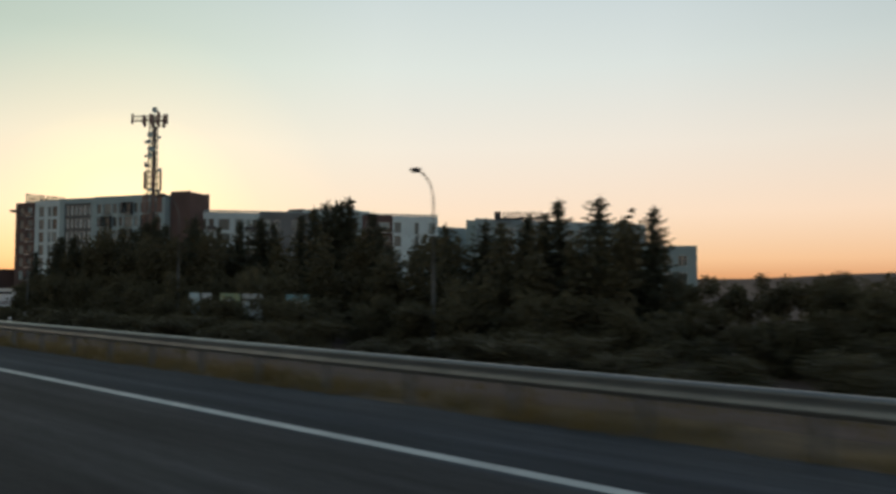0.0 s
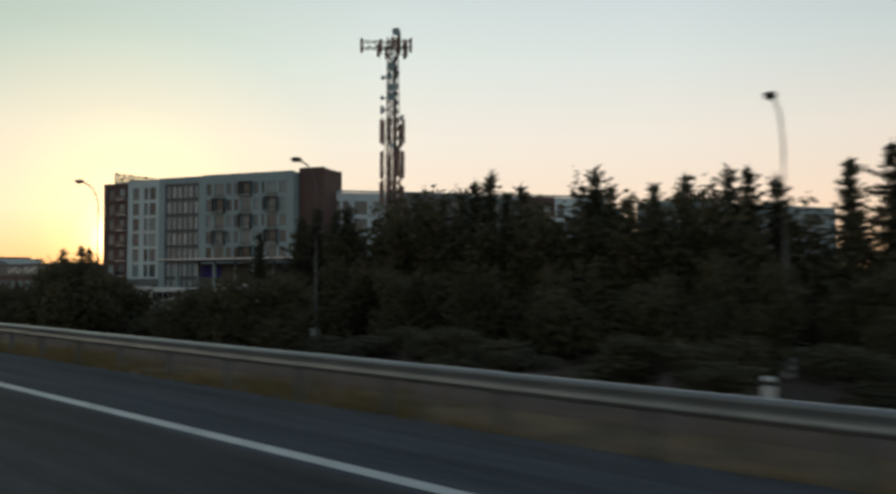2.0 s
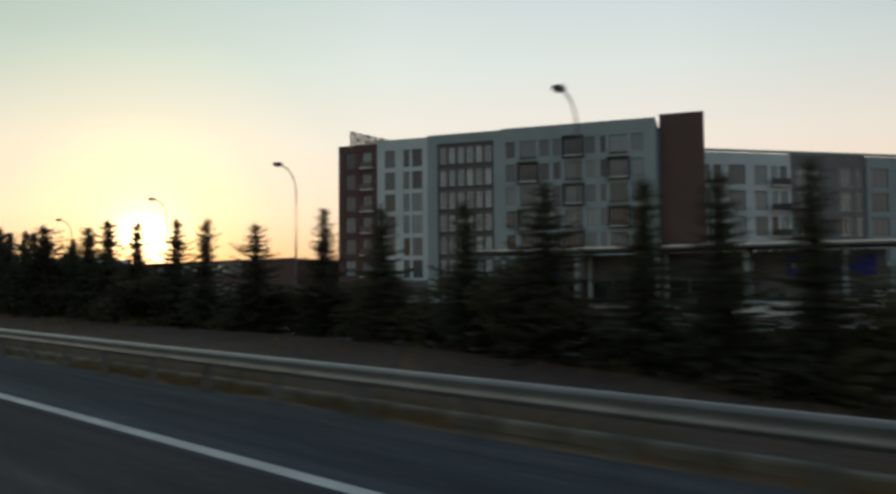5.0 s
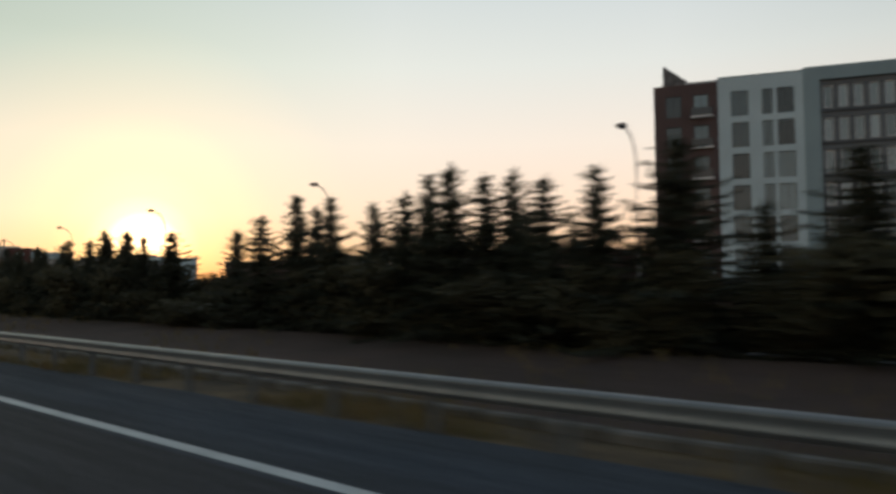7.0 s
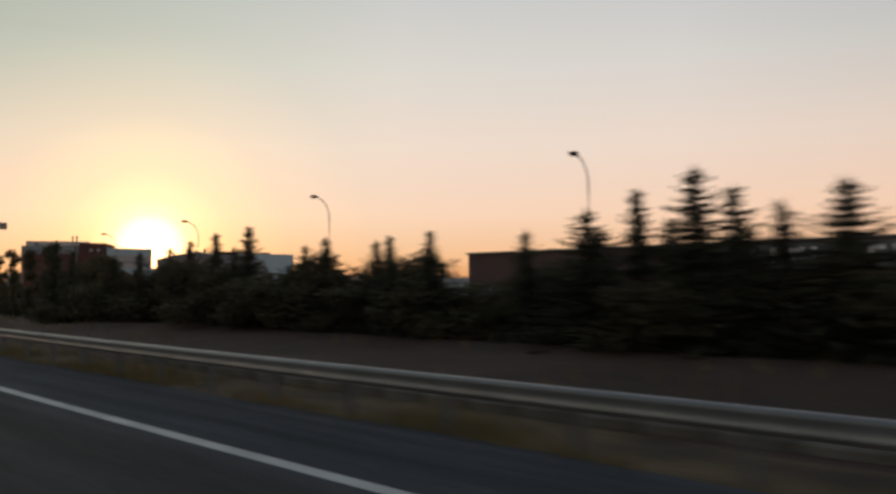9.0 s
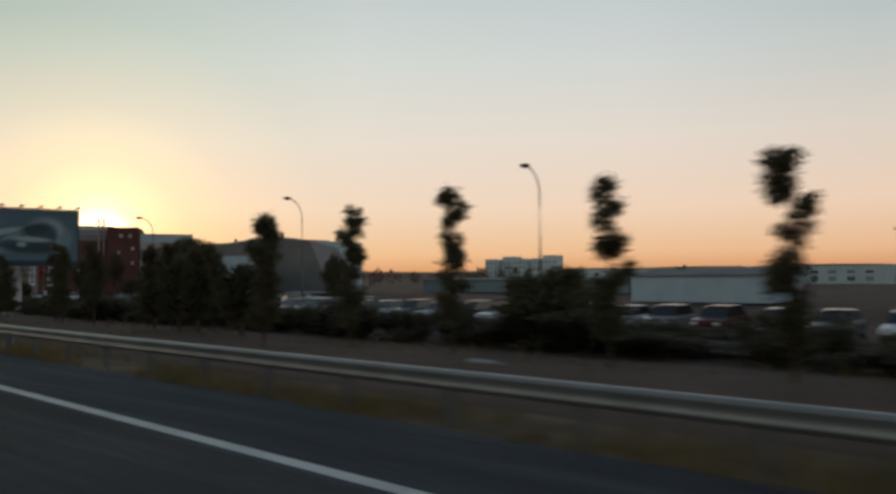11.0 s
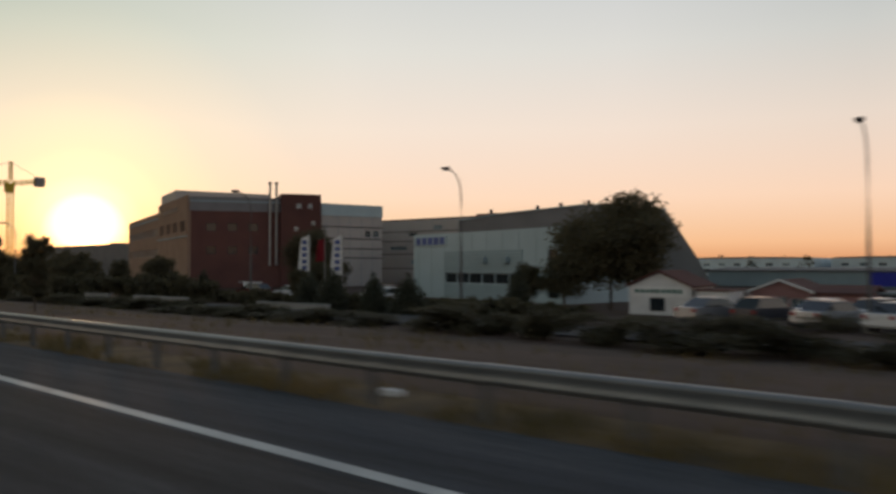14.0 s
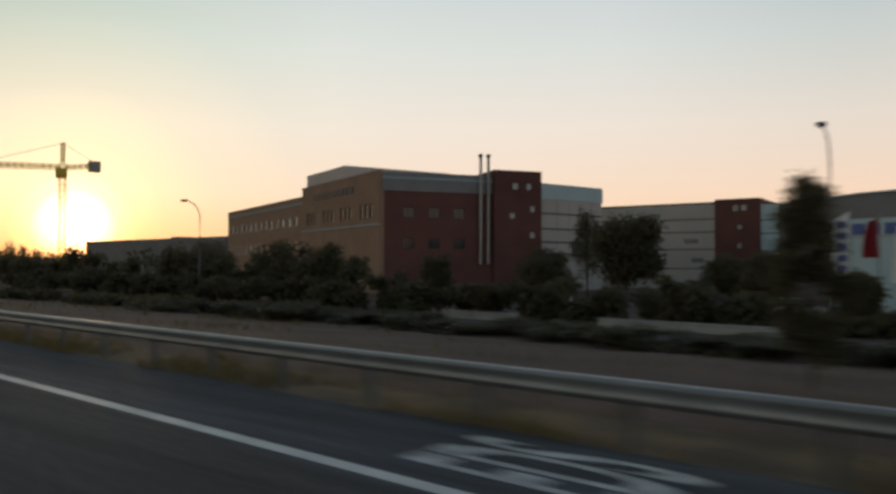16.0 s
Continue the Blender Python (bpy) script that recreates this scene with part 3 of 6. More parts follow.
# ---- trees ----
def conifer(seed, h, name="conifer", spread=0.2):
    """A spruce: whorls of limbs that sag and turn up at their tips, hung with short needle sprays, with sky between the tiers."""
    rng = random.Random(seed)
    t = thing(name, pose(0, 0, 0), "dark green conifer with open tiers of upturned branches", "tree", "roadside conifers")
    bend = 0.02 * h * rng.uniform(-1, 1)
    wood = tube(bmesh.new(), [(0, 0, -0.3), (bend, 0, h * 0.5), (0, 0, h * 0.99)], [h * 0.02, h * 0.012, 0.01], 7)
    verts, faces = [], []

    def leaf(p, d, n, w, l):
        d, n = d.normalized(), n.normalized()
        s = d.cross(n).normalized()
        i = len(verts)
        verts.extend([tuple(p - s * w * 0.5), tuple(p + s * w * 0.5), tuple(p + d * l + s * w * 0.12), tuple(p + d * l - s * w * 0.12)])
        faces.append((i, i + 1, i + 2, i + 3))

    def any_way():
        return Vector((rng.uniform(-1, 1), rng.uniform(-1, 1), rng.uniform(-1, 1)))
    z = 0.05 * h
    while z < 0.97 * h:
        f = 1 - z / h
        r = h * spread * (min(f * 1.25, 1.0) ** 0.75 * 0.98 + 0.05) * rng.uniform(0.78, 1.2)
        nb = rng.randint(6, 8) if f > 0.12 else 5
        a0 = rng.uniform(0, 6.3)
        core = Vector((bend * (1 - abs(2 * z / h - 1)), 0, 0))
        for k in range(nb):
            a = a0 + math.tau * k / nb + rng.uniform(-0.35, 0.35)
            rr = r * rng.choice((0.45, 0.7, 0.9, 1.0, 1.15, 1.35))
            out = Vector((math.cos(a), math.sin(a), 0))
            side = Vector((-out.y, out.x, 0))
            rise = rng.uniform(0.15, 0.5) + 0.5 * (1 - f) ** 2
            zz = z + rng.uniform(-0.012, 0.012) * h

            def at(q):
                return core + out * rr * q + Vector((0, 0, zz + rr * (-0.42 * q + rise * q * q)))
            if rr > 0.5 and k % 2:
                tube(wood, [at(0), at(0.5), at(1.0)], [0.022, 0.015, 0.006], 3, False)
            steps = max(3, int(rr / 0.06))
            for j in range(steps):
                q = (j + 0.5) / steps
                p = at(q)
                thick = 1.15 - 0.5 * q
                for _ in range(3):
                    d = out * rng.uniform(0.2, 0.9) + side * rng.uniform(-1, 1) + Vector((0, 0, rng.uniform(-0.55, 0.4)))
                    leaf(p + any_way() * 0.04, d, any_way(), rng.uniform(0.06, 0.12) * (0.6 + 0.6 * f), rng.uniform(0.13, 0.27) * thick * (0.55 + 0.6 * f))
            for _ in range(3):
                leaf(at(0.93), out + Vector((0, 0, rng.uniform(0.2, 0.9))) + side * rng.uniform(-0.4, 0.4), any_way(), 0.07, 0.2 * (0.5 + 0.6 * f))
        # short growth close to the stem
        for _ in range(int(16 + 40 * f)):
            a, q = rng.uniform(0, 6.3), r * rng.uniform(0.05, 0.4)
            leaf(core + Vector((q * math.cos(a), q * math.sin(a), z + rng.uniform(-0.03, 0.03) * h)), any_way(), any_way(), 0.11, rng.uniform(0.16, 0.3))
        z += h * rng.uniform(0.032, 0.05)
    for w in (Vector((1, 0, 0)), Vector((0, 1, 0))):
        leaf(Vector((0, 0, 0.92 * h)), Vector((0, 0, 1)), w, 0.08, 0.1 * h)
    part("trunk", wood, BARK, t)
    me = bpy.data.meshes.new("crown")
    me.from_pydata(verts, [], faces)
    me.materials.append(NEEDLES)
    new("crown", me).parent = t
    return t


def leafy(seed, lobes, count, size, trunk_h, name, label, group, category="tree", mat=None, trunk_r=0.07, loose=0.0):
    """A broad-leaved crown: leaves scattered over uneven lobes (x, y, z, rx, rz)."""
    rng = random.Random(seed)
    t = thing(name, pose(0, 0, 0), label, category, group)
    bm = bmesh.new()
    tube(bm, [(0, 0, -0.3), (0.05, 0.03, trunk_h * 0.5), (0, 0, trunk_h)], [trunk_r, trunk_r * 0.8, trunk_r * 0.4], 7)
    for lx, ly, lz, rx, rz in lobes[:9]:
        tube(bm, [(0, 0, min(trunk_h * 0.6, lz)), (lx * 0.6, ly * 0.6, (lz + trunk_h * 0.7) / 2), (lx, ly, lz)], [trunk_r * 0.5, trunk_r * 0.3, trunk_r * 0.12], 5)
    part("trunk", bm, BARK, t)
    verts, faces = [], []
    tot = sum(l[3] ** 2 * l[4] for l in lobes)
    for lx, ly, lz, rx, rz in lobes:
        for _ in range(int(count * rx * rx * rz / tot) + 20):
            v = Vector((rng.gauss(0, 1), rng.gauss(0, 1), rng.gauss(0, 1))).normalized() * (rng.random() ** 0.4) * rng.uniform(0.8, 1.12 + loose)
            p = Vector((lx + v.x * rx, ly + v.y * rx, lz + v.z * rz))
            d = (Vector((rng.uniform(-1, 1), rng.uniform(-1, 1), rng.uniform(-0.8, 0.6)))).normalized()
            n = Vector((rng.uniform(-1, 1), rng.uniform(-1, 1), rng.uniform(-1, 1)))
            s = d.cross(n).normalized()
            l, w = size * rng.uniform(0.7, 1.4), size * rng.uniform(0.4, 0.7)
            i = len(verts)
            verts.extend([tuple(p), tuple(p + d * l * 0.5 + s * w * 0.5), tuple(p + d * l), tuple(p + d * l * 0.5 - s * w * 0.5)])
            faces.append((i, i + 1, i + 2, i + 3))
    me = bpy.data.meshes.new("crown")
    me.from_pydata(verts, [], faces)
    me.materials.append(mat or LEAVES)
    new("crown", me).parent = t
    return t


CONIFERS = [conifer(11, 6.0, spread=0.22), conifer(12, 6.0, spread=0.18), conifer(13, 6.0, spread=0.26), conifer(14, 6.0, spread=0.21), conifer(15, 6.0, spread=0.19)]
used_conifers = set()


def put_conifer(kind, x, y, top, turn, wide=1.2):
    """A conifer whose tip stands at the height top."""
    base = ground_z(y, x)
    s = (top - base) / 6.0
    src = CONIFERS[kind]
    m = pose(x, y, base, 0, 0, turn)
    if kind in used_conifers:
        o = copy_thing(src, m)
    else:
        used_conifers.add(kind)
        src.matrix_basis = m
        o = src
    o.scale = (s * wide, s * wide, s)
    return o


rng = random.Random(5)
NEAR_ROW = [(-159.3, 5.1), (-162.1, 4.8), (-166.2, 5.1), (-167.3, 4.6), (-168.6, 4.9), (-170.1, 5.1), (-172, 5.0), (-173.1, 5.1), (-174.6, 5.5), (-176.9, 4.7), (-180.9, 5.4), (-183.1, 4.9), (-184.4, 4.7), (-185.8, 5.1), (-186.5, 5.0), (-187.6, 5.4), (-188.4, 5.1), (-189.6, 4.7), (-191, 4.5),
            (-193, 4.9), (-194.3, 4.7), (-195.5, 5.1), (-196.9, 4.5), (-199.5, 4.1), (-204.7, 4.3), (-206.5, 4.2), (-207.8, 4.4), (-208.7, 4.4), (-210, 4.6), (-211, 4.3), (-212.5, 4.3), (-214.4, 4.3), (-216, 4.2), (-217.4, 3.9), (-219, 4.1), (-219.9, 4.2), (-220.9, 4.0), (-222.6, 3.9),
            (-223.2, 4.0), (-224.8, 4.3), (-226, 3.7), (-227.3, 4.6), (-229.4, 4.1), (-230.7, 3.7), (-231.7, 4.1), (-232.8, 4.7), (-234.2, 4.2), (-235.6, 3.8)]
STOUT = {-166.2: 2.1, -162.1: 1.9, -176.9: 1.9, -180.9: 1.8, -204.7: 2.0}
for i, (x, top) in enumerate(NEAR_ROW):
    put_conifer(i % 5, x, 17.0 + rng.uniform(-0.35, 0.35), top, rng.uniform(0, 360), STOUT.get(x, rng.uniform(1.2, 1.6)))
x = -166.0
while x > -238:
    spec = (rng.randrange(5), x, 18.6 + rng.uniform(-0.6, 0.6), rng.uniform(3.2, 4.2) - 0.006 * (-166 - x), rng.uniform(0, 360), rng.uniform(1.2, 1.7))
    if not -204.2 < x < -197.6:
        put_conifer(*spec)
    x -= rng.uniform(1.2, 2.8)
x = -238.0
while x > -268:
    put_conifer(rng.randrange(5), x, 17.0 + rng.uniform(-0.8, 0.8), rng.uniform(3.3, 4.4), rng.uniform(0, 360))
    x -= rng.uniform(1.5, 3.2)
FAR_ROW = [(-36.6, 43, 6.5), (-32.9, 43, 6.5), (-31.4, 43, 6.4), (-38.0, 43, 5.5), (-19.6, 43, 6.7), (-21.7, 43, 6.2), (-23.5, 43, 7.7), (-26.6, 43, 7.7), (-28.0, 43, 6.8), (-28.9, 43, 6.7), (-44.3, 45, 5.2), (-45.8, 45, 7.0), (-47.4, 45, 8.2), (-49.9, 45, 9.6), (-51.0, 45, 9.4), (-52.4, 45, 9.6), (-53.7, 45.5, 9.6), (-55.3, 45, 9.2), (-57.4, 45, 8.4), (-61.2, 45, 7.9),
           (-62.7, 45, 8.5), (-64.1, 45, 8.6), (-66.5, 45, 8.4), (-67.8, 43, 7.6), (-69.0, 42, 7.0), (-70.1, 42, 7.7), (-71.5, 42, 9.0), (-77.3, 42, 8.4), (-78.3, 42, 7.8), (-80.2, 42, 9.6), (-81.4, 42, 9.0), (-82.6, 42, 8.4), (-84.6, 42, 8.0), (-87.0, 42, 8.4)]
for i, (x, y, top) in enumerate(FAR_ROW):
    put_conifer((i * 2) % 5, x, y + rng.uniform(-0.5, 0.5), top, rng.uniform(0, 360))

BUSH = [leafy(20 + k, [(random.Random(k * 9 + j).uniform(-1.2, 1.2), random.Random(k * 7 + j + 50).uniform(-0.8, 0.8), 0.5 + 2.2 * random.Random(k * 5 + j + 90).random(), random.Random(j + k).uniform(0.6, 1.0), random.Random(j * 3 + k).uniform(0.6, 1.0)) for j in range(9)],
              3000, 0.22, 1.6, "bush", "dense dark green roadside bush", "roadside bushes", "bush") for k in range(3)]
used_bush = set()


def put_bush(kind, x, y, sx, sz, turn):
    m = pose(x, y, ground_z(y, x), 0, 0, turn)
    if kind in used_bush:
        o = copy_thing(BUSH[kind], m)
    else:
        used_bush.add(kind)
        BUSH[kind].matrix_basis = m
        o = BUSH[kind]
    o.scale = (sx, sx, sz)


far_bushes = []


def hedge(x0, x1, y, h, step):
    x = x0
    while x > x1:
        if y >= 36 or x < -440:
            far_bushes.append((x, y + rng.uniform(-1.2, 1.2), rng.uniform(1.5, 2.2), h * rng.uniform(0.75, 1.15)))
            x -= step * rng.uniform(0.7, 1.3)
            continue
        tall = min(h, 1.5) if 16 < y < 20 and -204.8 < x < -197.0 else h
        put_bush(rng.randrange(3), x, y + rng.uniform(-1.2, 1.2), rng.uniform(1.0, 1.5), tall / 3.2 * rng.uniform(0.62, 1.18), rng.uniform(0, 360))
        x -= step * rng.uniform(0.7, 1.3)


hedge(10, -16, 33.2, 2.6, 2.6)
hedge(-17, -38, 33.2, 4.4, 2.6)
hedge(-47.5, -86, 33.0, 4.8, 2.6)
hedge(-20, -62, 38, 7.6, 2.6)
hedge(-21, -62, 43, 9.2, 2.8)
hedge(-62, -72, 38.5, 8.6, 1.6)
hedge(-72, -98, 38.5, 10.0, 1.3)
hedge(-60, -70, 43, 9.4, 2.4)
hedge(-70, -96, 43, 10.6, 2.0)
hedge(6, -9, 37, 4.5, 2.3)
hedge(-9, -19, 37, 3.3, 2.8)
hedge(-6, -60, 72, 5.0, 2.0)
hedge(-40, -46, 32.0, 4.3, 1.5)
hedge(-85, -93.5, 34, 4.2, 1.5)
hedge(12, -100, 22.5, 1.5, 3.3)
hedge(-92.6, -100, 20, 4.5, 1.5)
hedge(-93, -100, 21.3, 4.5, 1.7)
hedge(-75, -84, 20.5, 3.6, 1.5)
hedge(-165, -268, 17.5, 2.5, 2.5)
hedge(-166, -268, 18.6, 2.7, 3.4)
for x, y, top in ((-90.4, 38, 7.6), (-92.3, 38.5, 7.3), (-94.0, 38, 7.5), (-96.5, 38.5, 6.9), (-101.6, 38, 5.8), (-93.6, 20, 3.8), (-95.6, 20.4, 4.0), (-97.4, 20, 3.8)):
    put_conifer(rng.randrange(5), x, y, top, rng.uniform(0, 360))
for x, y, top in ((-118.6, 17.5, 4.6), (-120.2, 18, 4.9), (-121.6, 17.5, 4.7), (-123.6, 17.5, 4.7), (-126.5, 17, 4.4), (-128.5, 17, 4.4), (-130.5, 17.5, 4.5), (-133.2, 17, 4.6), (-136, 17, 4.3), (-139.5, 17, 4.4), (-143, 17.5, 4.5), (-146.5, 17, 4.2),
                  (-150, 17, 4.6), (-153, 17.3, 4.8), (-156, 17, 4.8), (-164.2, 17.4, 4.4), (-272, 16.8, 4.0), (-275.6, 17, 4.8)):
    put_conifer(rng.randrange(5), x, y, top, rng.uniform(0, 360))
hedge(-117.5, -124.5, 17.5, 4.4, 1.3)
hedge(-103.5, -110, 22, 2.7, 1.8)
hedge(-113.5, -121, 22, 2.9, 1.8)
hedge(-124, -165, 18, 2.2, 2.3)
hedge(-268, -277, 17.5, 1.8, 2.2)


# ---- buildings ----
def pierced(bm, x0, z0, x1, z1, holes, y=0.0, depth=0.25):
    """A wall face at y with openings (x0, z0, x1, z1) that go in by depth."""
    xs = sorted({round(v, 3) for v in [x0, x1] + [h[0] for h in holes] + [h[2] for h in holes]})
    zs = sorted({round(v, 3) for v in [z0, z1] + [h[1] for h in holes] + [h[3] for h in holes]})
    grid = {}

    def v(i, j):
        if (i, j) not in grid:
            grid[i, j] = bm.verts.new((xs[i], y, zs[j]))
        return grid[i, j]
    for i in range(len(xs) - 1):
        for j in range(len(zs) - 1):
            cx, cz = (xs[i] + xs[i + 1]) / 2, (zs[j] + zs[j + 1]) / 2
            if not any(h[0] < cx < h[2] and h[1] < cz < h[3] for h in holes):
                bm.faces.new((v(i, j), v(i + 1, j), v(i + 1, j + 1), v(i, j + 1)))
    for a, b, c, d in holes:
        f = [bm.verts.new(p) for p in ((a, y, b), (c, y, b), (c, y, d), (a, y, d))]
        g = [bm.verts.new(p) for p in ((a, y + depth, b), (c, y + depth, b), (c, y + depth, d), (a, y + depth, d))]
        for k in range(4):
            bm.faces.new((f[k], g[k], g[(k + 1) % 4], f[(k + 1) % 4]))
    return bm


window_meshes = {}


def window(parent, a, b, c, d, y, bars=1, trim=None, depth=0.25):
    """A window unit in an opening: frame with mullions, and its pane as a piece of the frame."""
    trim = trim or FRAME
    key = (round(c - a, 2), round(d - b, 2), bars, trim.name)
    w, h = c - a, d - b
    if key not in window_meshes:
        t = 0.07
        step = (w - t) / (bars + 1)
        bm = pierced(bmesh.new(), 0, 0, w, h, [(t + step * k, t, step * (k + 1), h - t) for k in range(bars + 1)], 0.0, 0.06)
        bmesh.ops.remove_doubles(bm, verts=bm.verts[:], dist=0.001)
        f = part("window", bm, trim, parent)
        p = part("pane", boxed(t, 0.03, t, w - t, 0.045, h - t), PALE_PANE if bars == 0 and trim is WHITE else GLASS if trim is DARK_METAL else PANE, f)
        window_meshes[key] = (f, p)
        f.matrix_basis = pose(a, y + depth - 0.1, b)
        return f
    f0, p0 = window_meshes[key]
    f = again(f0, pose(a, y + depth - 0.1, b), parent)
    again(p0, p0.matrix_basis, f)
    return f


def shell(bm, x0, x1, y0, y1, z0, z1, front=False, cap=True):
    """Back, sides and top of a block; the front is left to a pierced wall."""
    v = [bm.verts.new(p) for p in ((x0, y0, z0), (x1, y0, z0), (x1, y1, z0), (x0, y1, z0), (x0, y0, z1), (x1, y0, z1), (x1, y1, z1), (x0, y1, z1))]
    for q in ((1, 2, 6, 5), (2, 3, 7, 6), (3, 0, 4, 7)) + (((4, 5, 6, 7),) if cap else ()) + (((0, 1, 5, 4),) if front else ()):
        bm.faces.new([v[i] for i in q])
    return bm


def section(parent, name, mat, x0, x1, y0, y1, z0, z1, holes, bars=1, trim=None, label=""):
    bm = shell(bmesh.new(), x0, x1, y0, y1, z0, z1)
    pierced(bm, x0, z0, x1, z1, holes, y0)
    ob = part(name, bm, mat, parent, label)
    for a, b, c, d in holes:
        window(ob, a, b, c, d, y0, bars if c - a < 1.9 else bars + 1, trim)
    return ob


def parapet(parent, x0, x1, y0, y1, z, h=0.35, mat=None):
    part("parapet", boxed(x0 - 0.06, y0 - 0.06, z + 0.004, x1 + 0.06, y0 + 0.2, z + h), mat or GREY_WALL, parent)
    part("parapet", boxed(x0 - 0.06, y1 - 0.2, z + 0.004, x1 + 0.06, y1, z + h), mat or GREY_WALL, parent)


def rows_of(cols, tops, h):
    return [(a, t - h, b, t) for a, b in cols for t in tops]


def bay_box(parent, x0, x1, z0, z1, y):
    """A framed box window that stands out from the wall."""
    bm = bmesh.new()
    t, d = 0.16, 0.7
    box(bm, x0, y - d, z0, x0 + t, y - 0.004, z1)
    box(bm, x1 - t, y - d, z0, x1, y - 0.004, z1)
    box(bm, x0 + t, y - d, z0, x1 - t, y - 0.004, z0 + t)
    box(bm, x0 + t, y - d, z1 - t, x1 - t, y - 0.004, z1)
    b = part("bay_frame", bm, GREY_FRAME, parent)
    bm = bmesh.new()
    box(bm, x0 + t, y - d + 0.04, z0 + 1.05, x1 - t, y - d + 0.08, z0 + 1.1)
    for k in range(int((x1 - x0 - 2 * t) / 0.3)):
        box(bm, x0 + t + 0.3 * k + 0.14, y - d + 0.045, z0 + t, x0 + t + 0.3 * k + 0.165, y - d + 0.075, z0 + 1.05)
    part("railing", bm, DARK_METAL, b)
    return b


def make_hotel():
    g = -1.4
    hotel = thing("apartment_hotel", pose(-207.4, 73.8, 0, 0, 0, 21.3), "large six-storey apartment hotel in brown, white and grey cladding", "building")
    tops = [21.15 - 3.26 * k for k in range(6)]
    section(hotel, "wall", BROWN_WALL, 0, 6.4, 0.0, 16, g, 22.3, rows_of([(1.2, 2.8), (4.0, 5.5)], tops, 2.3), 1, GREY_FRAME, label="brown-red clad end bay")
    for t in tops:
        b = part("balcony", boxed(3.7, -0.55, t - 2.5, 5.9, -0.004, t - 2.32), WHITE, hotel, "white balcony slab")
        part("railing", boxed(3.75, -0.53, t - 2.32, 5.85, -0.5, t - 1.5), GLASS, b)
    part("roof_edge", boxed(3.2, -0.08, 22.3, 6.4, 0.3, 22.5), WHITE, hotel)
    section(hotel, "wall", WHITE_WALL, 6.4, 14.5, 0.05, 16, 1.85, 22.6, rows_of([(7.7, 9.35), (10.65, 11.65), (12.05, 13.65)], tops, 2.6), 1, GREY_FRAME, label="white rendered bay")
    part("sill_band", boxed(6.4, -0.12, 0.45, 14.5, 0.046, 1.85), DARK_WALL, hotel, "dark fascia over the ground floor")
    section(hotel, "wall", BROWN_WALL, 6.4, 14.5, 0.3, 16, g, 0.45, [(13.0, -1.2, 14.2, 0.2)], 1, label="brown ground floor")
    part("poster_wall", boxed(8.0, 0.15, -1.35, 12.8, 0.296, 0.35, bevel=0.02), WHITE, hotel, "white printed panel beside the entrance")
    for k in range(5):
        part("print_bar", boxed(8.4 + 0.15 * (k % 2), 0.12, 0.1 - 0.28 * k, 10.4 + 0.4 * (k % 3), 0.147, 0.18 - 0.28 * k), GREY_WALL, hotel)
    # grey surround with a dark recessed panel of narrow windows
    section(hotel, "wall", GREY_WALL, 14.5, 16.0, 0.0, 16, g, 22.8, [], label="light grey pier")
    section(hotel, "wall", GREY_WALL, 16.0, 24.5, 0.0, 16, 21.55, 22.8, [], label="light grey lintel band")
    narrow = [(16.35 + 1.36 * k, 17.2 + 1.36 * k) for k in range(6)]
    section(hotel, "wall", DARK_WALL, 16.0, 24.5, 0.35, 16, g, 21.546, rows_of(narrow, [21.0 - 3.26 * k for k in range(7)], 2.25), 0, WHITE, label="dark grey panel with narrow pale windows")
    for k in range(6):
        part("floor_band", boxed(16.0, 0.22, 18.3 - 3.26 * k, 24.5, 0.346, 18.5 - 3.26 * k), GREY_FRAME, hotel)
    cols = [(26.3, 27.6), (28.3, 30.6), (31.1, 32.4), (33.0, 34.0), (34.6, 36.9), (37.5, 38.7), (39.4, 40.1), (40.6, 42.9), (43.5, 45.0)]
    section(hotel, "wall", GREY_WALL, 24.5, 46.6, 0.0, 16, 4.7, 22.95, rows_of(cols, tops[:5], 2.3), 1, GREY_FRAME, label="light grey bay with box balconies")
    section(hotel, "wall", DARK_WALL, 24.5, 46.6, 0.2, 16, g, 4.7, [(25.4 + 3 * k, -0.8, 27.6 + 3 * k, 3.4) for k in range(7)], 1, label="dark glazed ground floor")
    for q, (a, b) in enumerate(((28.0, 30.9), (34.3, 37.2), (40.3, 43.2))):
        for k, t in enumerate(tops[:5]):
            if (k + q) % 2:
                bay_box(hotel, a, b, t - 2.75, t + 0.25, 0.0)
                part("balcony", boxed(a + 0.16, -0.64, t - 2.59, b - 0.16, -0.006, t - 2.45), WHITE, hotel, "white balcony slab")
            else:
                part("sill", boxed(a + 0.2, -0.3, t - 2.5, b - 0.2, -0.004, t - 2.36), GREY_FRAME, hotel)
    parapet(hotel, 6.5, 14.5, 0.1, 15.9, 22.6, 0.15)
    parapet(hotel, 14.56, 25.5, 0.1, 15.9, 22.8, 0.15)
    parapet(hotel, 25.6, 46.5, 0.1, 15.9, 22.95, 0.15)
    bm = shell(bmesh.new(), 47.0, 52.6, 1.5, 9, g, 23.5, True)
    part("stair_tower", bm, BROWN_WALL, hotel, "brown-red windowless stair tower")
    parapet(hotel, 47.05, 52.55, 1.6, 8.9, 23.5, 0.25, BROWN_WALL)
    bm = shell(bmesh.new(), 46.6, 47.0, 1.8, 9, g, 22.0, True)
    part("wall", bm, GREY_WALL, hotel)
    # roof sign: plain upright blocks on a rack
    sign = thing("roof_sign", pose(-207.2, 75.6, 22.7, 0, 0, 94), "dark rooftop lettering on a thin steel rack", "sign")
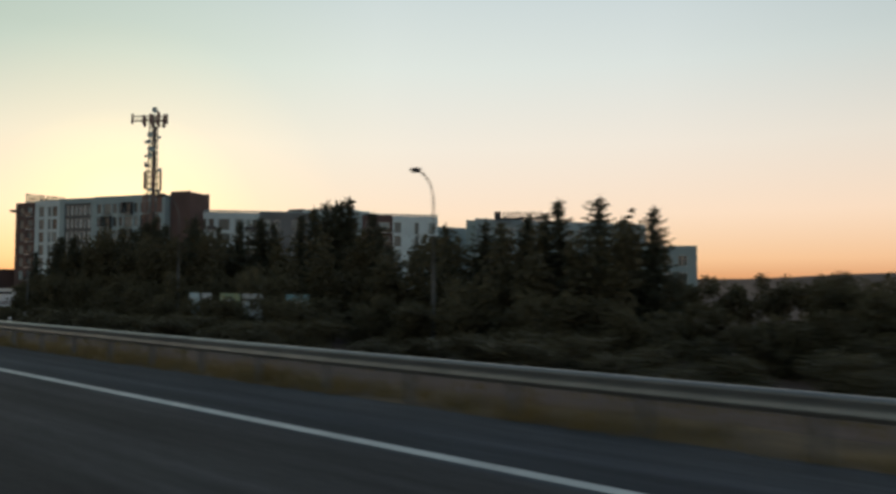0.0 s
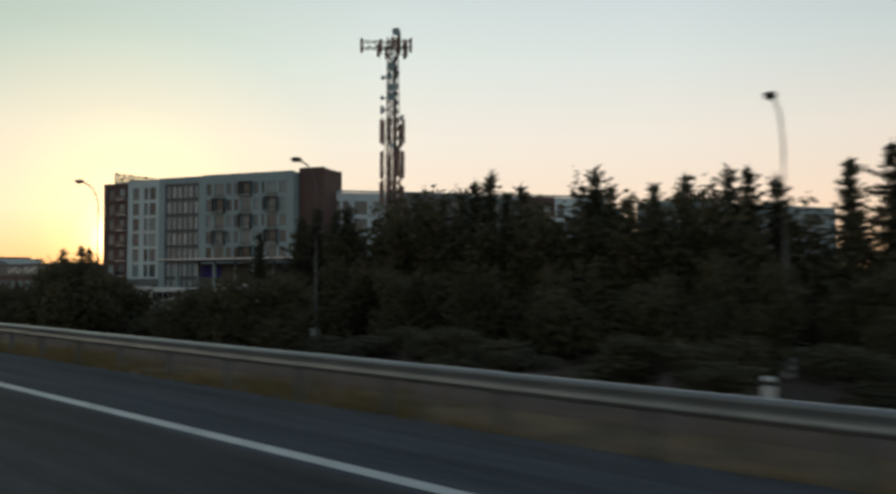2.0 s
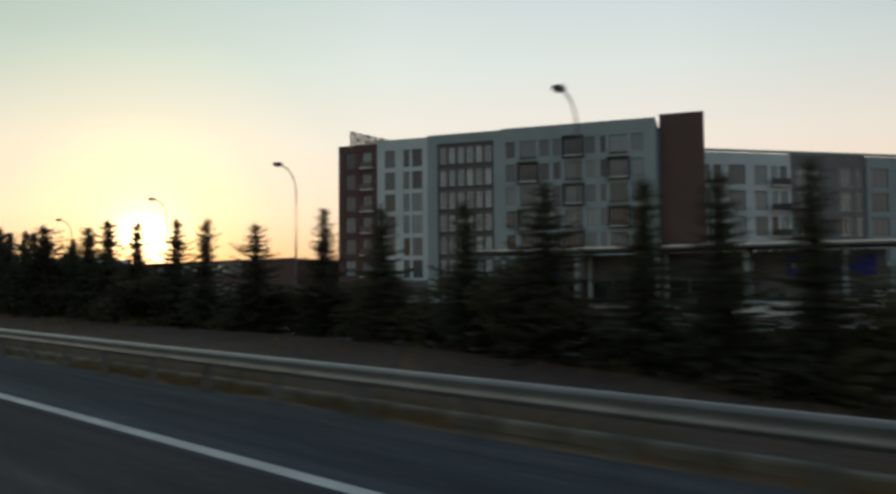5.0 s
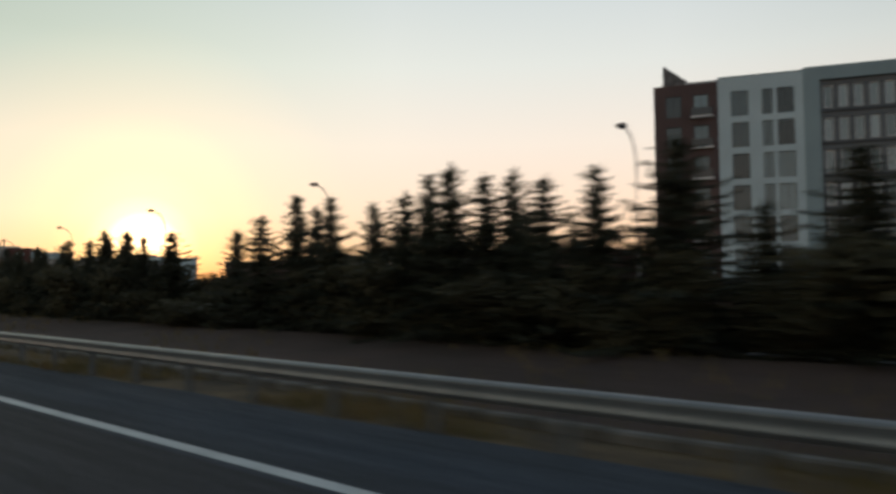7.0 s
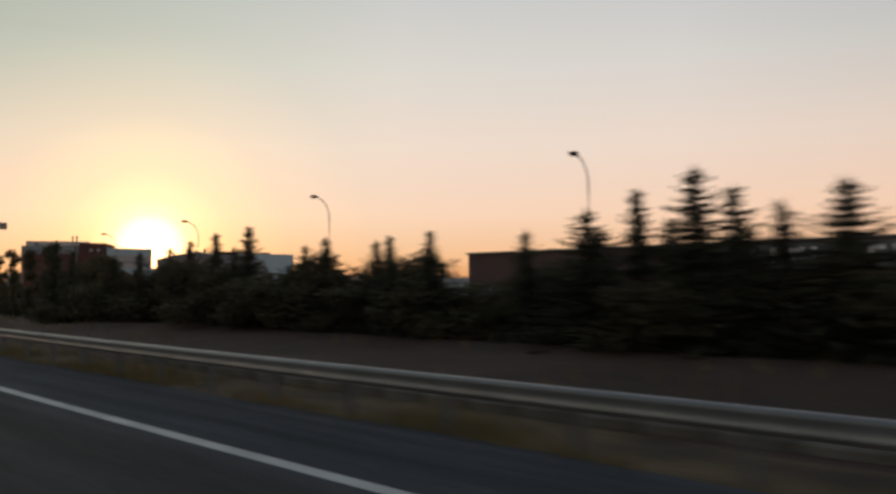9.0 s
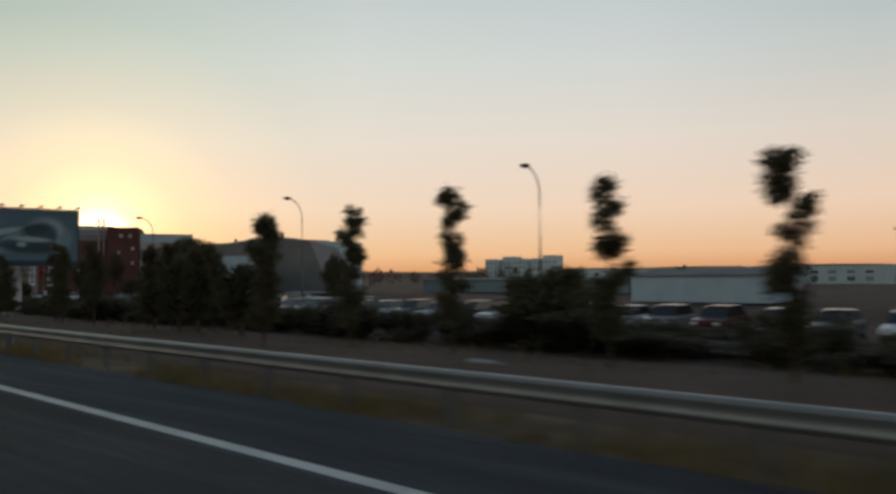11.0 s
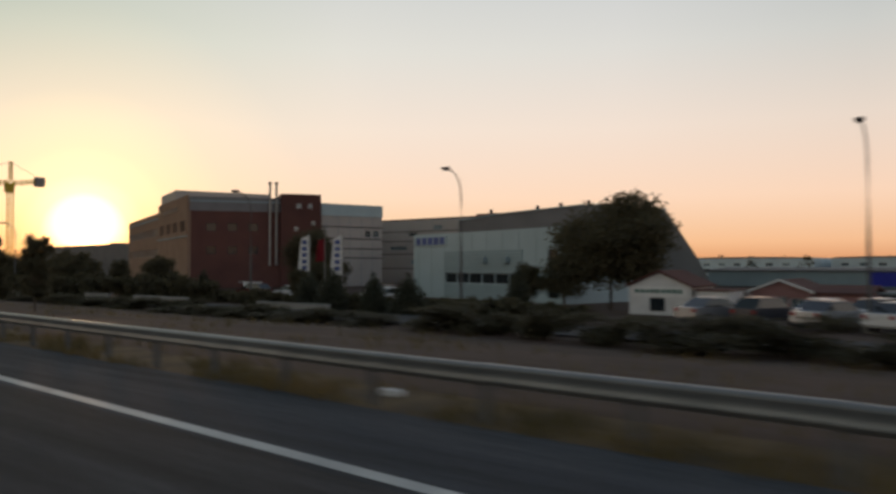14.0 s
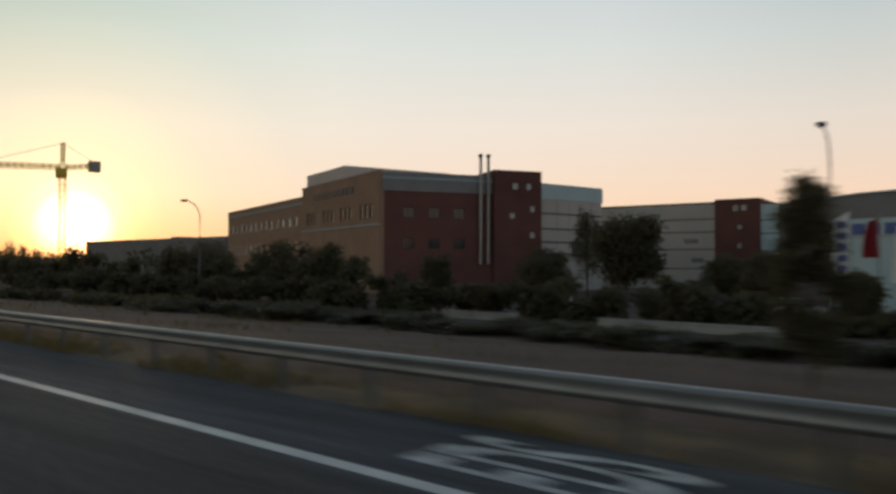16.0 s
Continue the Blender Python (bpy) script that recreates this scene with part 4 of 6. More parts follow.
    bm = bmesh.new()
    for k in range(9):
        tube(bm, [(1.0 + k * 1.15, 0.2, -0.4), (1.0 + k * 1.15, 0.2, 1.0)], 0.04, 5)
    tube(bm, [(0.4, 0.2, 0.3), (11, 0.2, 0.3)], 0.05, 5)
    tube(bm, [(0.4, 0.2, 1.4), (11, 0.2, 1.4)], 0.05, 5)
    part("rack", bm, DARK_METAL, sign)
    for k in range(9):
        x = 0.5 + k * 1.15
        bm = bmesh.new()
        box(bm, x, -0.1, 0.1, x + 0.22, 0.08, 2.3)
        box(bm, x + 0.62, -0.1, 0.1, x + 0.84, 0.08, 2.3)
        box(bm, x + 0.22, -0.1, (1.9, 1.0, 0.1)[k % 3], x + 0.62, 0.08, (2.3, 1.4, 0.5)[k % 3])
        if k % 2:
            box(bm, x + 0.22, -0.1, 1.0, x + 0.62, 0.08, 1.3)
        part("sign_bar", bm, DARK_METAL, sign)


make_hotel()


def make_wing():
    g = -1.6
    wing = thing("apartment_wing", pose(-162.0, 97.5, 0, 0, 0, 53), "long five-storey apartment wing in white and grey", "building")
    tops = [17.5 - 3.55 * k for k in range(5)]
    z = 19.2
    section(wing, "wall", WHITE_WALL, 0, 15.4, 0, 14, g, z, rows_of([(1.0, 2.7), (3.3, 4.5), (5.6, 8.2), (9.6, 11.6), (12.2, 13.2), (13.6, 14.8)], tops, 2.7), 1, GREY_FRAME, label="white rendered bay")
    for t in tops:
        for x0, x1 in ((2.9, 5.2), (11.9, 14.9)):
            b = part("balcony", boxed(x0, -0.7, t - 2.9, x1, -0.004, t - 2.74), WHITE, wing, "white balcony slab")
            part("railing", boxed(x0 + 0.05, -0.68, t - 2.74, x1 - 0.05, -0.64, t - 1.8), DARK_METAL, b)
    section(wing, "wall", DARK_WALL, 15.4, 27.8, 0.2, 14, g, z + 0.15, rows_of([(16.4, 18.0), (19.0, 20.2), (23.4, 25.6), (26.2, 27.2)], tops, 2.6), 1, WHITE, label="dark grey bay")
    section(wing, "wall", GREY_WALL, 27.8, 41.0, -0.1, 14, g, z, rows_of([(28.4, 31.4), (32.9, 35.0), (36.3, 39.8)], tops, 2.7), 1, GREY_FRAME, label="light grey bay")
    section(wing, "wall", BROWN_WALL, 41.0, 49.0, 0.3, 14, g, z + 0.1, rows_of([(42.0, 44.4), (45.4, 48.2)], tops, 2.6), 1, label="dark brown bay with balconies")
    section(wing, "wall", WHITE_WALL, 49.0, 61.0, 0, 14, g, z, rows_of([(49.4, 51.2), (54.8, 55.9), (58.6, 60.4)], tops, 2.7), 1, GREY_FRAME, label="white rendered bay")
    for t in tops:
        b = part("balcony", boxed(41.2, -1.0, t - 2.85, 48.8, 0.296, t - 2.65), WHITE, wing, "white balcony slab")
        part("railing", boxed(41.25, -0.98, t - 2.65, 48.75, -0.93, t - 1.65), GLASS, b)
    parapet(wing, 0.1, 60.9, 0.2, 13.9, z + 0.15)


make_wing()


def plain_block(name, m, label, w, d, h, mat, cols, tops, wh, bars=1, category="building", g=-1.6):
    b = thing(name, m, label, category)
    section(b, "wall", mat, 0, w, 0, d, g, h, rows_of(cols, tops, wh), bars)
    parapet(b, 0.05, w - 0.05, 0.05, d, h, 0.4, mat)
    return b


plain_block("office_block", pose(-116, 150.5, 0, 0, 0, 62), "grey office block with rooftop sign", 54, 6, 18.2, GREY_WALL, [(2 + 3.6 * k, 4.2 + 3.6 * k) for k in range(14)], [16.4 - 3.4 * k for k in range(5)], 2.2)
plain_block("apartment_block", pose(-138, 141, 0, 0, 0, 74), "low grey apartment block behind trees", 26, 12, 17.2, GREY_WALL, [(2 + 4 * k, 4 + 4 * k) for k in range(6)], [15.4 - 3.3 * k for k in range(5)], 2.0)
plain_block("apartment_block", pose(-58, 118, 0, 0, 0, 30), "distant grey apartment block with flat roof", 12, 10, 7.9, GREY_WALL, [(1 + 2.6 * k, 2.6 + 2.6 * k) for k in range(4)], [6.6, 3.6], 1.8)

osign = thing("roof_sign", pose(-112.5, 154, 18.6, 0, 0, 34), "dark rooftop sign with square emblem and block lettering", "sign")
part("rack", boxed(0.2, 0.25, -0.4, 12.4, 0.32, 0.2), DARK_METAL, osign)
part("emblem", boxed(0, 0, 0.1, 1.7, 0.2, 1.8, bevel=0.05), DARK_METAL, osign)
for k in range(7):
    x = 2.3 + 1.45 * k
    bm = boxed(x, 0, 0.2, x + 0.3, 0.2, 1.7)
    box(bm, x + 0.8, 0, 0.2, x + 1.1, 0.2, 1.7)
    box(bm, x + 0.3, 0, (0.2, 0.8, 1.4)[k % 3], x + 0.8, 0.2, (0.5, 1.1, 1.7)[k % 3])
    part("sign_bar", bm, DARK_METAL, osign)

# tall block seen behind the hotel
tower = plain_block("apartment_tower", pose(-244.2, 190, 0, 0, 0, 15), "tall white apartment tower with brown end wall", 30, 16, 31.0, WHITE_WALL, [(9 + 3 * k, 10.6 + 3 * k) for k in range(7)], [29 - 3.3 * k for k in range(9)], 2.2)
part("wall", shell(bmesh.new(), -0.3, 7.6, -0.3, 16, -1.6, 31.1, True), DARK_WALL, tower, "dark clad end bay")
part("wall", shell(bmesh.new(), 0.8, 7.6, -0.25, 15.9, 31.1, 31.9, True), DARK_WALL, tower)


# ---- telecom mast ----
def make_mast():
    mast = thing("telecom_mast", pose(-100.3, 53.0, -1.3), "tall lattice telecom mast crowded with antennas and dishes", "mast")
    rng = random.Random(3)
    h, r0, r1 = 27.6, 0.95, 0.62
    legs = [(math.cos(a), math.sin(a)) for a in (0.5, 0.5 + math.tau / 3, 0.5 + 2 * math.tau / 3)]
    part("footing", boxed(-1.6, -1.6, -0.3, 1.6, 1.6, 0.3, bevel=0.05), CONCRETE, mast)
    for cx, cy in legs:
        part("leg", tube(bmesh.new(), [(cx * r0, cy * r0, 0.2), (cx * r1, cy * r1, h)], [0.09, 0.06], 6), LATTICE, mast)
    n = 30
    for k in range(n):
        z0, z1 = 0.3 + (h - 0.6) * k / n, 0.3 + (h - 0.6) * (k + 1) / n
        a, b = r0 + (r1 - r0) * z0 / h, r0 + (r1 - r0) * z1 / h
        for i in range(3):
            (ax, ay), (bx, by) = legs[i], legs[(i + 1) % 3]
            for p, q in (((ax * a, ay * a, z0), (bx * b, by * b, z1)), ((bx * a, by * a, z0), (ax * b, ay * b, z1)), ((ax * b, ay * b, z1), (bx * b, by * b, z1))):
                part("brace", tube(bmesh.new(), [p, q], 0.032, 4), LATTICE, mast)
    bm = bmesh.new()
    for k in range(int(h / 0.4)):
        box(bm, -0.2, -0.02, 0.4 + 0.4 * k, 0.2, 0.02, 0.43 + 0.4 * k)
    box(bm, -0.24, -0.04, 0.3, -0.18, 0.04, h)
    box(bm, 0.18, -0.04, 0.3, 0.24, 0.04, h)
    part("cable_ladder", bm, DARK_METAL, mast)
    part("cable_run", boxed(0.26, -0.16, 0.3, 0.5, 0.16, h - 2, bevel=0.02), DARK_METAL, mast, "thick bundle of dark feeder cables")
    # sector antennas in rings
    for z, ln, rad in ((14.6, 2.6, 1.25), (18.0, 2.4, 1.2), (11.6, 2.2, 1.2), (26.6, 1.3, 1.5)):
        for k in range(6):
            a = 0.4 + math.tau * k / 6 + rng.uniform(-0.25, 0.25)
            m = pose(rad * math.cos(a), rad * math.sin(a), z + rng.uniform(-0.3, 0.3), 0, 0, math.degrees(a))
            bm = boxed(-0.08, -0.17, -ln / 2, 0.1, 0.17, ln / 2, bevel=0.03)
            tube(bm, [(-0.16, 0, -ln * 0.6), (-0.16, 0, ln * 0.6)], 0.04, 6)
            tube(bm, [(-0.16, 0, ln * 0.3), (-rad + 0.5, 0, ln * 0.3)], 0.03, 5)
            tube(bm, [(-0.16, 0, -ln * 0.3), (-rad + 0.5, 0, -ln * 0.3)], 0.03, 5)
            part("antenna", bm, LATTICE, mast, m=m)
    for z in (20.2, 21.4, 22.3, 23.4, 24.4, 19.4, 16.4):
        for _ in range(2):
            a = rng.uniform(0, 6.3)
            r = rng.uniform(0.22, 0.42)
            bm = bmesh.new()
            tube(bm, [(0, 0, 0), (0.12, 0, 0), (0.3, 0, 0)], [r * 0.3, r * 0.8, r], 14)
            tube(bm, [(-0.4, 0, 0), (0, 0, 0)], 0.05, 5)
            part("dish", bm, GREY_WALL, mast, m=pose(0.85 * math.cos(a), 0.85 * math.sin(a), z, 0, 0, math.degrees(a)))
    bm = bmesh.new()
    for q in (-1, 1):
        tube(bm, [(-3.1, 0.3 * q, 26.6), (1.8, 0.3 * q, 26.6)], 0.05, 5)
        tube(bm, [(-3.1, 0.3 * q, 27.3), (1.8, 0.3 * q, 27.3)], 0.04, 5)
    for k in range(8):
        x = -3.1 + 0.7 * k
        tube(bm, [(x, -0.3, 26.6), (x, -0.3, 27.3)], 0.03, 4)
        tube(bm, [(x, -0.3, 26.6), (min(x + 0.7, 1.8), -0.3, 27.3)], 0.03, 4)
        tube(bm, [(x, -0.3, 26.6), (x, 0.3, 26.6)], 0.03, 4)
    part("outrigger", bm, LATTICE, mast, m=pose(0, 0, 0, 0, 0, 40))
    for x, y, ln in ((-3.1, 0, 1.5), (1.9, 0, 1.5), (1.3, 0.5, 1.6), (0.8, -0.6, 2.0), (0.5, 0.6, 2.2)):
        part("antenna", boxed(x - 0.13, y - 0.13, 26.9 - ln / 2, x + 0.13, y + 0.13, 26.9 + ln / 2, bevel=0.03), LATTICE, mast, m=pose(0, 0, 0, 0, 0, 40))
    part("dish", tube(bmesh.new(), [(0.5, -0.7, 28.0), (0.5, -0.95, 28.0)], [0.2, 0.42], 14), GREY_WALL, mast, m=pose(0, 0, 0, 0, 0, 40))
    part("lightning_rod", tube(bmesh.new(), [(0.1, 0, h - 0.4), (0.1, 0, h + 1.1)], 0.025, 5), LATTICE, mast)


make_mast()


# ---- billboard ----
def make_billboard():
    b = thing("billboard", pose(-344.5, 23.3, -1.0, 0, 0, 81), "large billboard on a single steel column beside the highway", "billboard")
    w, z0, z1 = 9.4, 4.2, 9.2
    part("footing", boxed(-1.7, -1.5, -0.35, 1.7, 1.5, 0.24, bevel=0.05), CONCRETE, b, "pale concrete footing")
    part("column", tube(bmesh.new(), [(0, 0.35, 0), (0, 0.35, z1 - 1.5)], 0.36, 20), COLUMN, b, "thick pale grey column")
    part("poster", boxed(-w / 2 + 0.12, -0.19, z0 + 0.12, w / 2 - 0.12, -0.14, z1 - 0.12), POSTER, b, "blue-grey printed poster")
    bm = boxed(-w / 2, -0.21, z0, w / 2, 0.95, z0 + 0.1)
    box(bm, -w / 2, -0.21, z1 - 0.1, w / 2, -0.1, z1)
    for y in (-0.21, 0.85):
        box(bm, -w / 2, y, z0 + 0.1, -w / 2 + 0.1, y + 0.1, z1 - 0.1)
        box(bm, w / 2 - 0.1, y, z0 + 0.1, w / 2, y + 0.1, z1 - 0.1)
    for k in range(6):
        z = z0 + 0.1 + (z1 - z0 - 0.2) * k / 5
        for x in (-w / 2 + 0.02, w / 2 - 0.08):
            box(bm, x, -0.11, z - 0.03, x + 0.06, 0.85, z + 0.03)
    part("frame", bm, DARK_METAL, b)
    part("back_panel", boxed(-w / 2 + 0.1, 0.88, z0 + 0.1, w / 2 - 0.1, 0.94, z1 - 0.1), POSTER_DARK, b)
    part("backing", boxed(-w / 2 + 0.12, -0.13, z0 + 0.12, w / 2 - 0.12, 0.02, z1 - 0.12), DARK_METAL, b)
    bm = bmesh.new()
    for k in range(6):
        x = -w / 2 + 0.5 + (w - 1.0) * k / 5
        tube(bm, [(x, 0.1, z0 + 0.1), (x, 0.1, z1 - 0.1)], 0.07, 5)
        tube(bm, [(x, 0.1, z1 - 0.3), (x, 0.8, z0 + 0.4), (x, 0.1, z0 + 0.3)], 0.05, 5)
    for z in (z0 + 0.3, z0 + 2.2, z0 + 4.2):
        tube(bm, [(-w / 2, 0.2, z), (w / 2, 0.2, z)], 0.07, 5)
    part("back_truss", bm, DARK_METAL, b)
    bm = bmesh.new()
    box(bm, -w / 2 - 0.3, -1.15, z0 - 0.32, w / 2 + 0.3, -0.35, z0 - 0.28)
    for k in range(8):
        x = -w / 2 + (w) * k / 7
        box(bm, x - 0.04, -1.15, z0 - 0.45, x + 0.04, 0.3, z0 - 0.33)
    tube(bm, [(-w / 2 - 0.3, -1.12, z0 - 0.85), (w / 2 + 0.3, -1.12, z0 - 0.85)], 0.03, 5)
    part("catwalk", bm, DARK_METAL, b)
    for k in range(7):
        x = -w / 2 + 0.35 + (w - 0.7) * k / 6
        bm = tube(bmesh.new(), [(x, 0.1, z1 - 0.1), (x, -0.2, z1 + 0.05), (x, -0.75, z1 + 0.1), (x, -1.25, z1 + 0.1)], [0.035, 0.035, 0.06, 0.035], 6)
        f = part("light_arm", bm, DARK_METAL, b)
        part("floodlight", boxed(x - 0.17, -1.48, z1, x + 0.17, -1.2, z1 + 0.15, bevel=0.05), DARK_METAL, f)


make_billboard()


# ---- brick works and halls at the end of the walk ----
PANEL_WALL = material("pale_beige_panels", (0.5, 0.46, 0.42), (0.4, 0.37, 0.34), 0.2, 0.85, fine=4)
SIGN_BLUE = material("dull_blue_sign", (0.1, 0.14, 0.34), (0.07, 0.1, 0.26), 0.8, 0.5)
BAND_GREY = material("weathered_grey_band", (0.24, 0.235, 0.24), (0.17, 0.165, 0.17), 0.3, 0.8, fine=5)
HALL_WALL = material("blue_grey_sheet_cladding", (0.42, 0.53, 0.55), (0.33, 0.42, 0.44), 0.2, 0.6, fine=4)


def make_brick():
    g = -1.8
    b = thing("brick_factory", pose(-532, 90.5, 0, 0, 0, -18.9), "long ochre brick factory with dark red side wing", "building")
    tops = [9.8, 5.6]
    section(b, "wall", BRICK_WALL, -1, 45, 0.5, 20, g, 12.9, rows_of([(1 + 3.2 * k, 3.2 + 3.2 * k) for k in range(13)], tops, 1.6), label="lower ochre brick range")
    part("cornice", boxed(-1.05, 0.35, 11.6, 45, 0.496, 11.9), GREY_WALL, b)
    section(b, "wall", BRICK_WALL, 45, 73, 0, 20, g, 13.8, [(47 + 6.6 * q + 1.5 * k, 8.0, 48.1 + 6.6 * q + 1.5 * k, 9.9) for q in range(4) for k in range(3)], 0, DARK_METAL, label="ochre brick front with grouped windows")
    part("cornice", boxed(44.9, -0.15, 7.0, 73.1, -0.004, 7.2), GREY_WALL, b)
    for k in range(9):
        part("sign_bar", boxed(50 + 1.7 * k, -0.12, 11.7, 51.1 + 1.7 * k, -0.004, 12.6), DARK_METAL, b)
    part("roof_block", shell(bmesh.new(), 46, 61, 0.4, 18, 13.8, 16.0, True), PANEL_WALL, b)
    parapet(b, 45, 73, 0.05, 19, 13.8, 0.3, BRICK_WALL)
    s = thing("brick_side_wing", pose(-463, 67.0, 0, 0, 0, 58.7), "dark red brick wing with twin steel chimneys", "building")
    section(s, "wall", RED_WALL, 0.3, 15.5, 0, 14, g, 13.7, rows_of([(3, 4.6), (6.5, 8.1), (10, 11.6)], [9.4, 5.4], 1.4), 1, DARK_METAL, label="dark red brick wall")
    part("band", boxed(0.3, -0.12, 11.45, 15.5, -0.004, 13.9), BAND_GREY, s, "weathered grey roof band")
    part("band", boxed(0.3, -0.2, 13.0, 15.5, -0.124, 13.3), GREY_WALL, s)
    section(s, "wall", RED_WALL, 15.5, 22.5, -0.8, 14, g, 14.7, [(18.2, 12.2, 19.0, 13.0), (20.2, 12.2, 21.0, 13.0), (17.8, 8.2, 18.5, 8.9), (20.8, 9.2, 21.5, 9.9), (20.8, 5.6, 21.5, 6.3)], 0, WHITE, label="taller red brick tower bay")
    for x in (13.6, 14.7):
        c = part("chimney", tube(bmesh.new(), [(x, -0.6, 2.0), (x, -0.6, 16.3)], 0.2, 12), STEEL, s, "shiny steel flue pipe")
        part("cap", tube(bmesh.new(), [(x, -0.6, 16.3), (x, -0.6, 16.7)], [0.3, 0.3], 12), DARK_METAL, c)
    h = thing("grey_hall", pose(-451, 86.5, 0, 0, 0, 76), "beige panelled hall with dark bands behind the brick works", "building")
    section(h, "wall", PANEL_WALL, 0, 12.6, 0.4, 14, g, 13.0, rows_of([(9, 10.2), (10.8, 12.0)], [8.6], 1.3), 1)
    for z in (3.3, 5.0, 6.85, 9.0):
        part("band", boxed(0, 0.34, z, 12.6, 0.396, z + 0.2), DARK_METAL, h)
    part("cornice", boxed(-0.1, 0.28, 11.1, 12.7, 0.396, 13.0), HALL_WALL, h, "pale blue-grey metal cornice")
    for k in range(5):
        part("panel_joint", boxed(0.9 + 2.4 * k, 0.36, g, 0.96 + 2.4 * k, 0.397, 11.0), GREY_WALL, h)
    parapet(h, 0, 12.6, 0.4, 14, 13.0, 0.3, HALL_WALL)
    l = thing("long_hall", pose(-456, 112, 0, 0, 0, 4), "long pale hall with horizontal window bands", "building")
    section(l, "wall", PANEL_WALL, -6, 19.5, 0, 16, g, 11.4, [(8.6, 9.3, 10.8, 10.3), (2, 8.0, 4.4, 8.9), (14.5, 5.2, 16.8, 6.1), (9.0, 5.2, 10.6, 6.1), (-3, 5.2, 1.5, 6.1), (2.5, 2.2, 6, 3.2), (15.6, 2.2, 17.6, 3.2)], 2)
    section(l, "wall", RED_WALL, 19.5, 26, -0.5, 16, g, 12.0, [(22.2, 10.2, 22.9, 11.0), (23.4, 10.2, 24.1, 11.0), (22.8, 7.4, 23.4, 8.0), (22.8, 4.6, 23.4, 5.2)], 0, WHITE)
    section(l, "wall", HALL_WALL, 26, 38, 0, 16, g, 11.0, rows_of([(28, 31), (33.5, 36.5)], [8.4, 4.8], 1.1), 2)
    for z in (1.3, 4.3, 7.0, 9.0):
        part("band", boxed(-6, -0.05, z, 19.5, -0.004, z + 0.16), DARK_METAL, l)
        part("band", boxed(26, -0.05, z - 0.4, 38, -0.004, z - 0.24), DARK_METAL, l)
    for k in range(8):
        part("panel_joint", boxed(-4.5 + 3.2 * k, -0.03, g, -4.45 + 3.2 * k, -0.003, 11.3), GREY_WALL, l)
    parapet(l, -6, 19.5, 0.1, 15, 11.4, 0.3, DARK_METAL)


make_brick()


def make_white_hall():
    g = -1.9
    h = thing("white_hall", pose(-411, 67.5, 0, 0, 0, -13), "white metal-clad warehouse with dark band of windows", "building")
    section(h, "wall", HALL_WALL, 0, 25.5, 0, 12, g, 5.75, [(6.6 + 2.25 * k, 0.0, 8.75 + 2.25 * k, 1.05) for k in range(6)] + [(23.6, -1.3 + 1.25 * k, 25.1, -0.2 + 1.25 * k) for k in range(4)], 0, DARK_METAL)
    part("wall_panel", boxed(6.5, -0.12, 1.1, 20, -0.004, 3.6, bevel=0.02), GREY_WALL, h, "grey cladding panel")
    for k in range(7):
        part("slat", boxed(6.5, -0.16, 1.3 + 0.33 * k, 20, -0.124, 1.36 + 0.33 * k), HALL_WALL, h)
    part("wall_panel", boxed(6.5, -0.1, -1.7, 20, -0.004, -0.1, bevel=0.02), GREY_WALL, h, "grey cladding panel")
    part("sign_panel", boxed(0.6, -0.14, 4.3, 7.0, -0.004, 5.5, bevel=0.02), HALL_WALL, h, "pale sign panel")
    for k in range(5):
        part("sign_bar", boxed(0.8 + 1.22 * k, -0.17, 4.45, 1.75 + 1.22 * k, -0.143, 5.35), SIGN_BLUE, h)
    for k in range(9):
        part("seam", boxed(2.6 * k + 1.2, -0.03, 3.62 if 6.5 < 2.6 * k + 1.2 < 20 else g, 2.6 * k + 1.24, -0.003, 4.25 if k < 3 else 5.7), GREY_WALL, h)
    for x in (13.5, 17.2):
        part("vent", boxed(x, -0.6, 2.2, x + 0.9, -0.125, 2.9, bevel=0.03), GREY_WALL, h)
    r = thing("slope_roofed_hall", pose(-437, 88, 0), "dark hall with steeply sloping metal end roof", "building")
    bm = bmesh.new()
    prism(bm, [(16.5, g), (16.5, 8.85), (18.4, 8.9), (24.6, 9.5), (39, 10.1), (50, 8.9), (54, 2.9), (56.5, g)], 1, 0, 26)
    for v in bm.verts:
        if v.co.x > 36:
            v.co.x -= v.co.y * 0.85
    part("roof", bm, ROOF, r)
    part("ridge_cap", prism(bmesh.new(), [(16.5, 8.87), (18.4, 8.92), (24.6, 9.52), (39, 10.12), (50, 8.92), (50, 9.1), (39, 10.3), (24.6, 9.7), (18.4, 9.1), (16.5, 9.05)], 1, -0.2, 0.5), GREY_WALL, r)
    for k, x in enumerate((20.5, 29, 33, 37.5)):
        part("roof_vent", tube(bmesh.new(), [(x, 3, 8.9), (x, 3, 10.6 + 0.15 * k)], 0.25, 8), DARK_METAL, r)


make_white_hall()


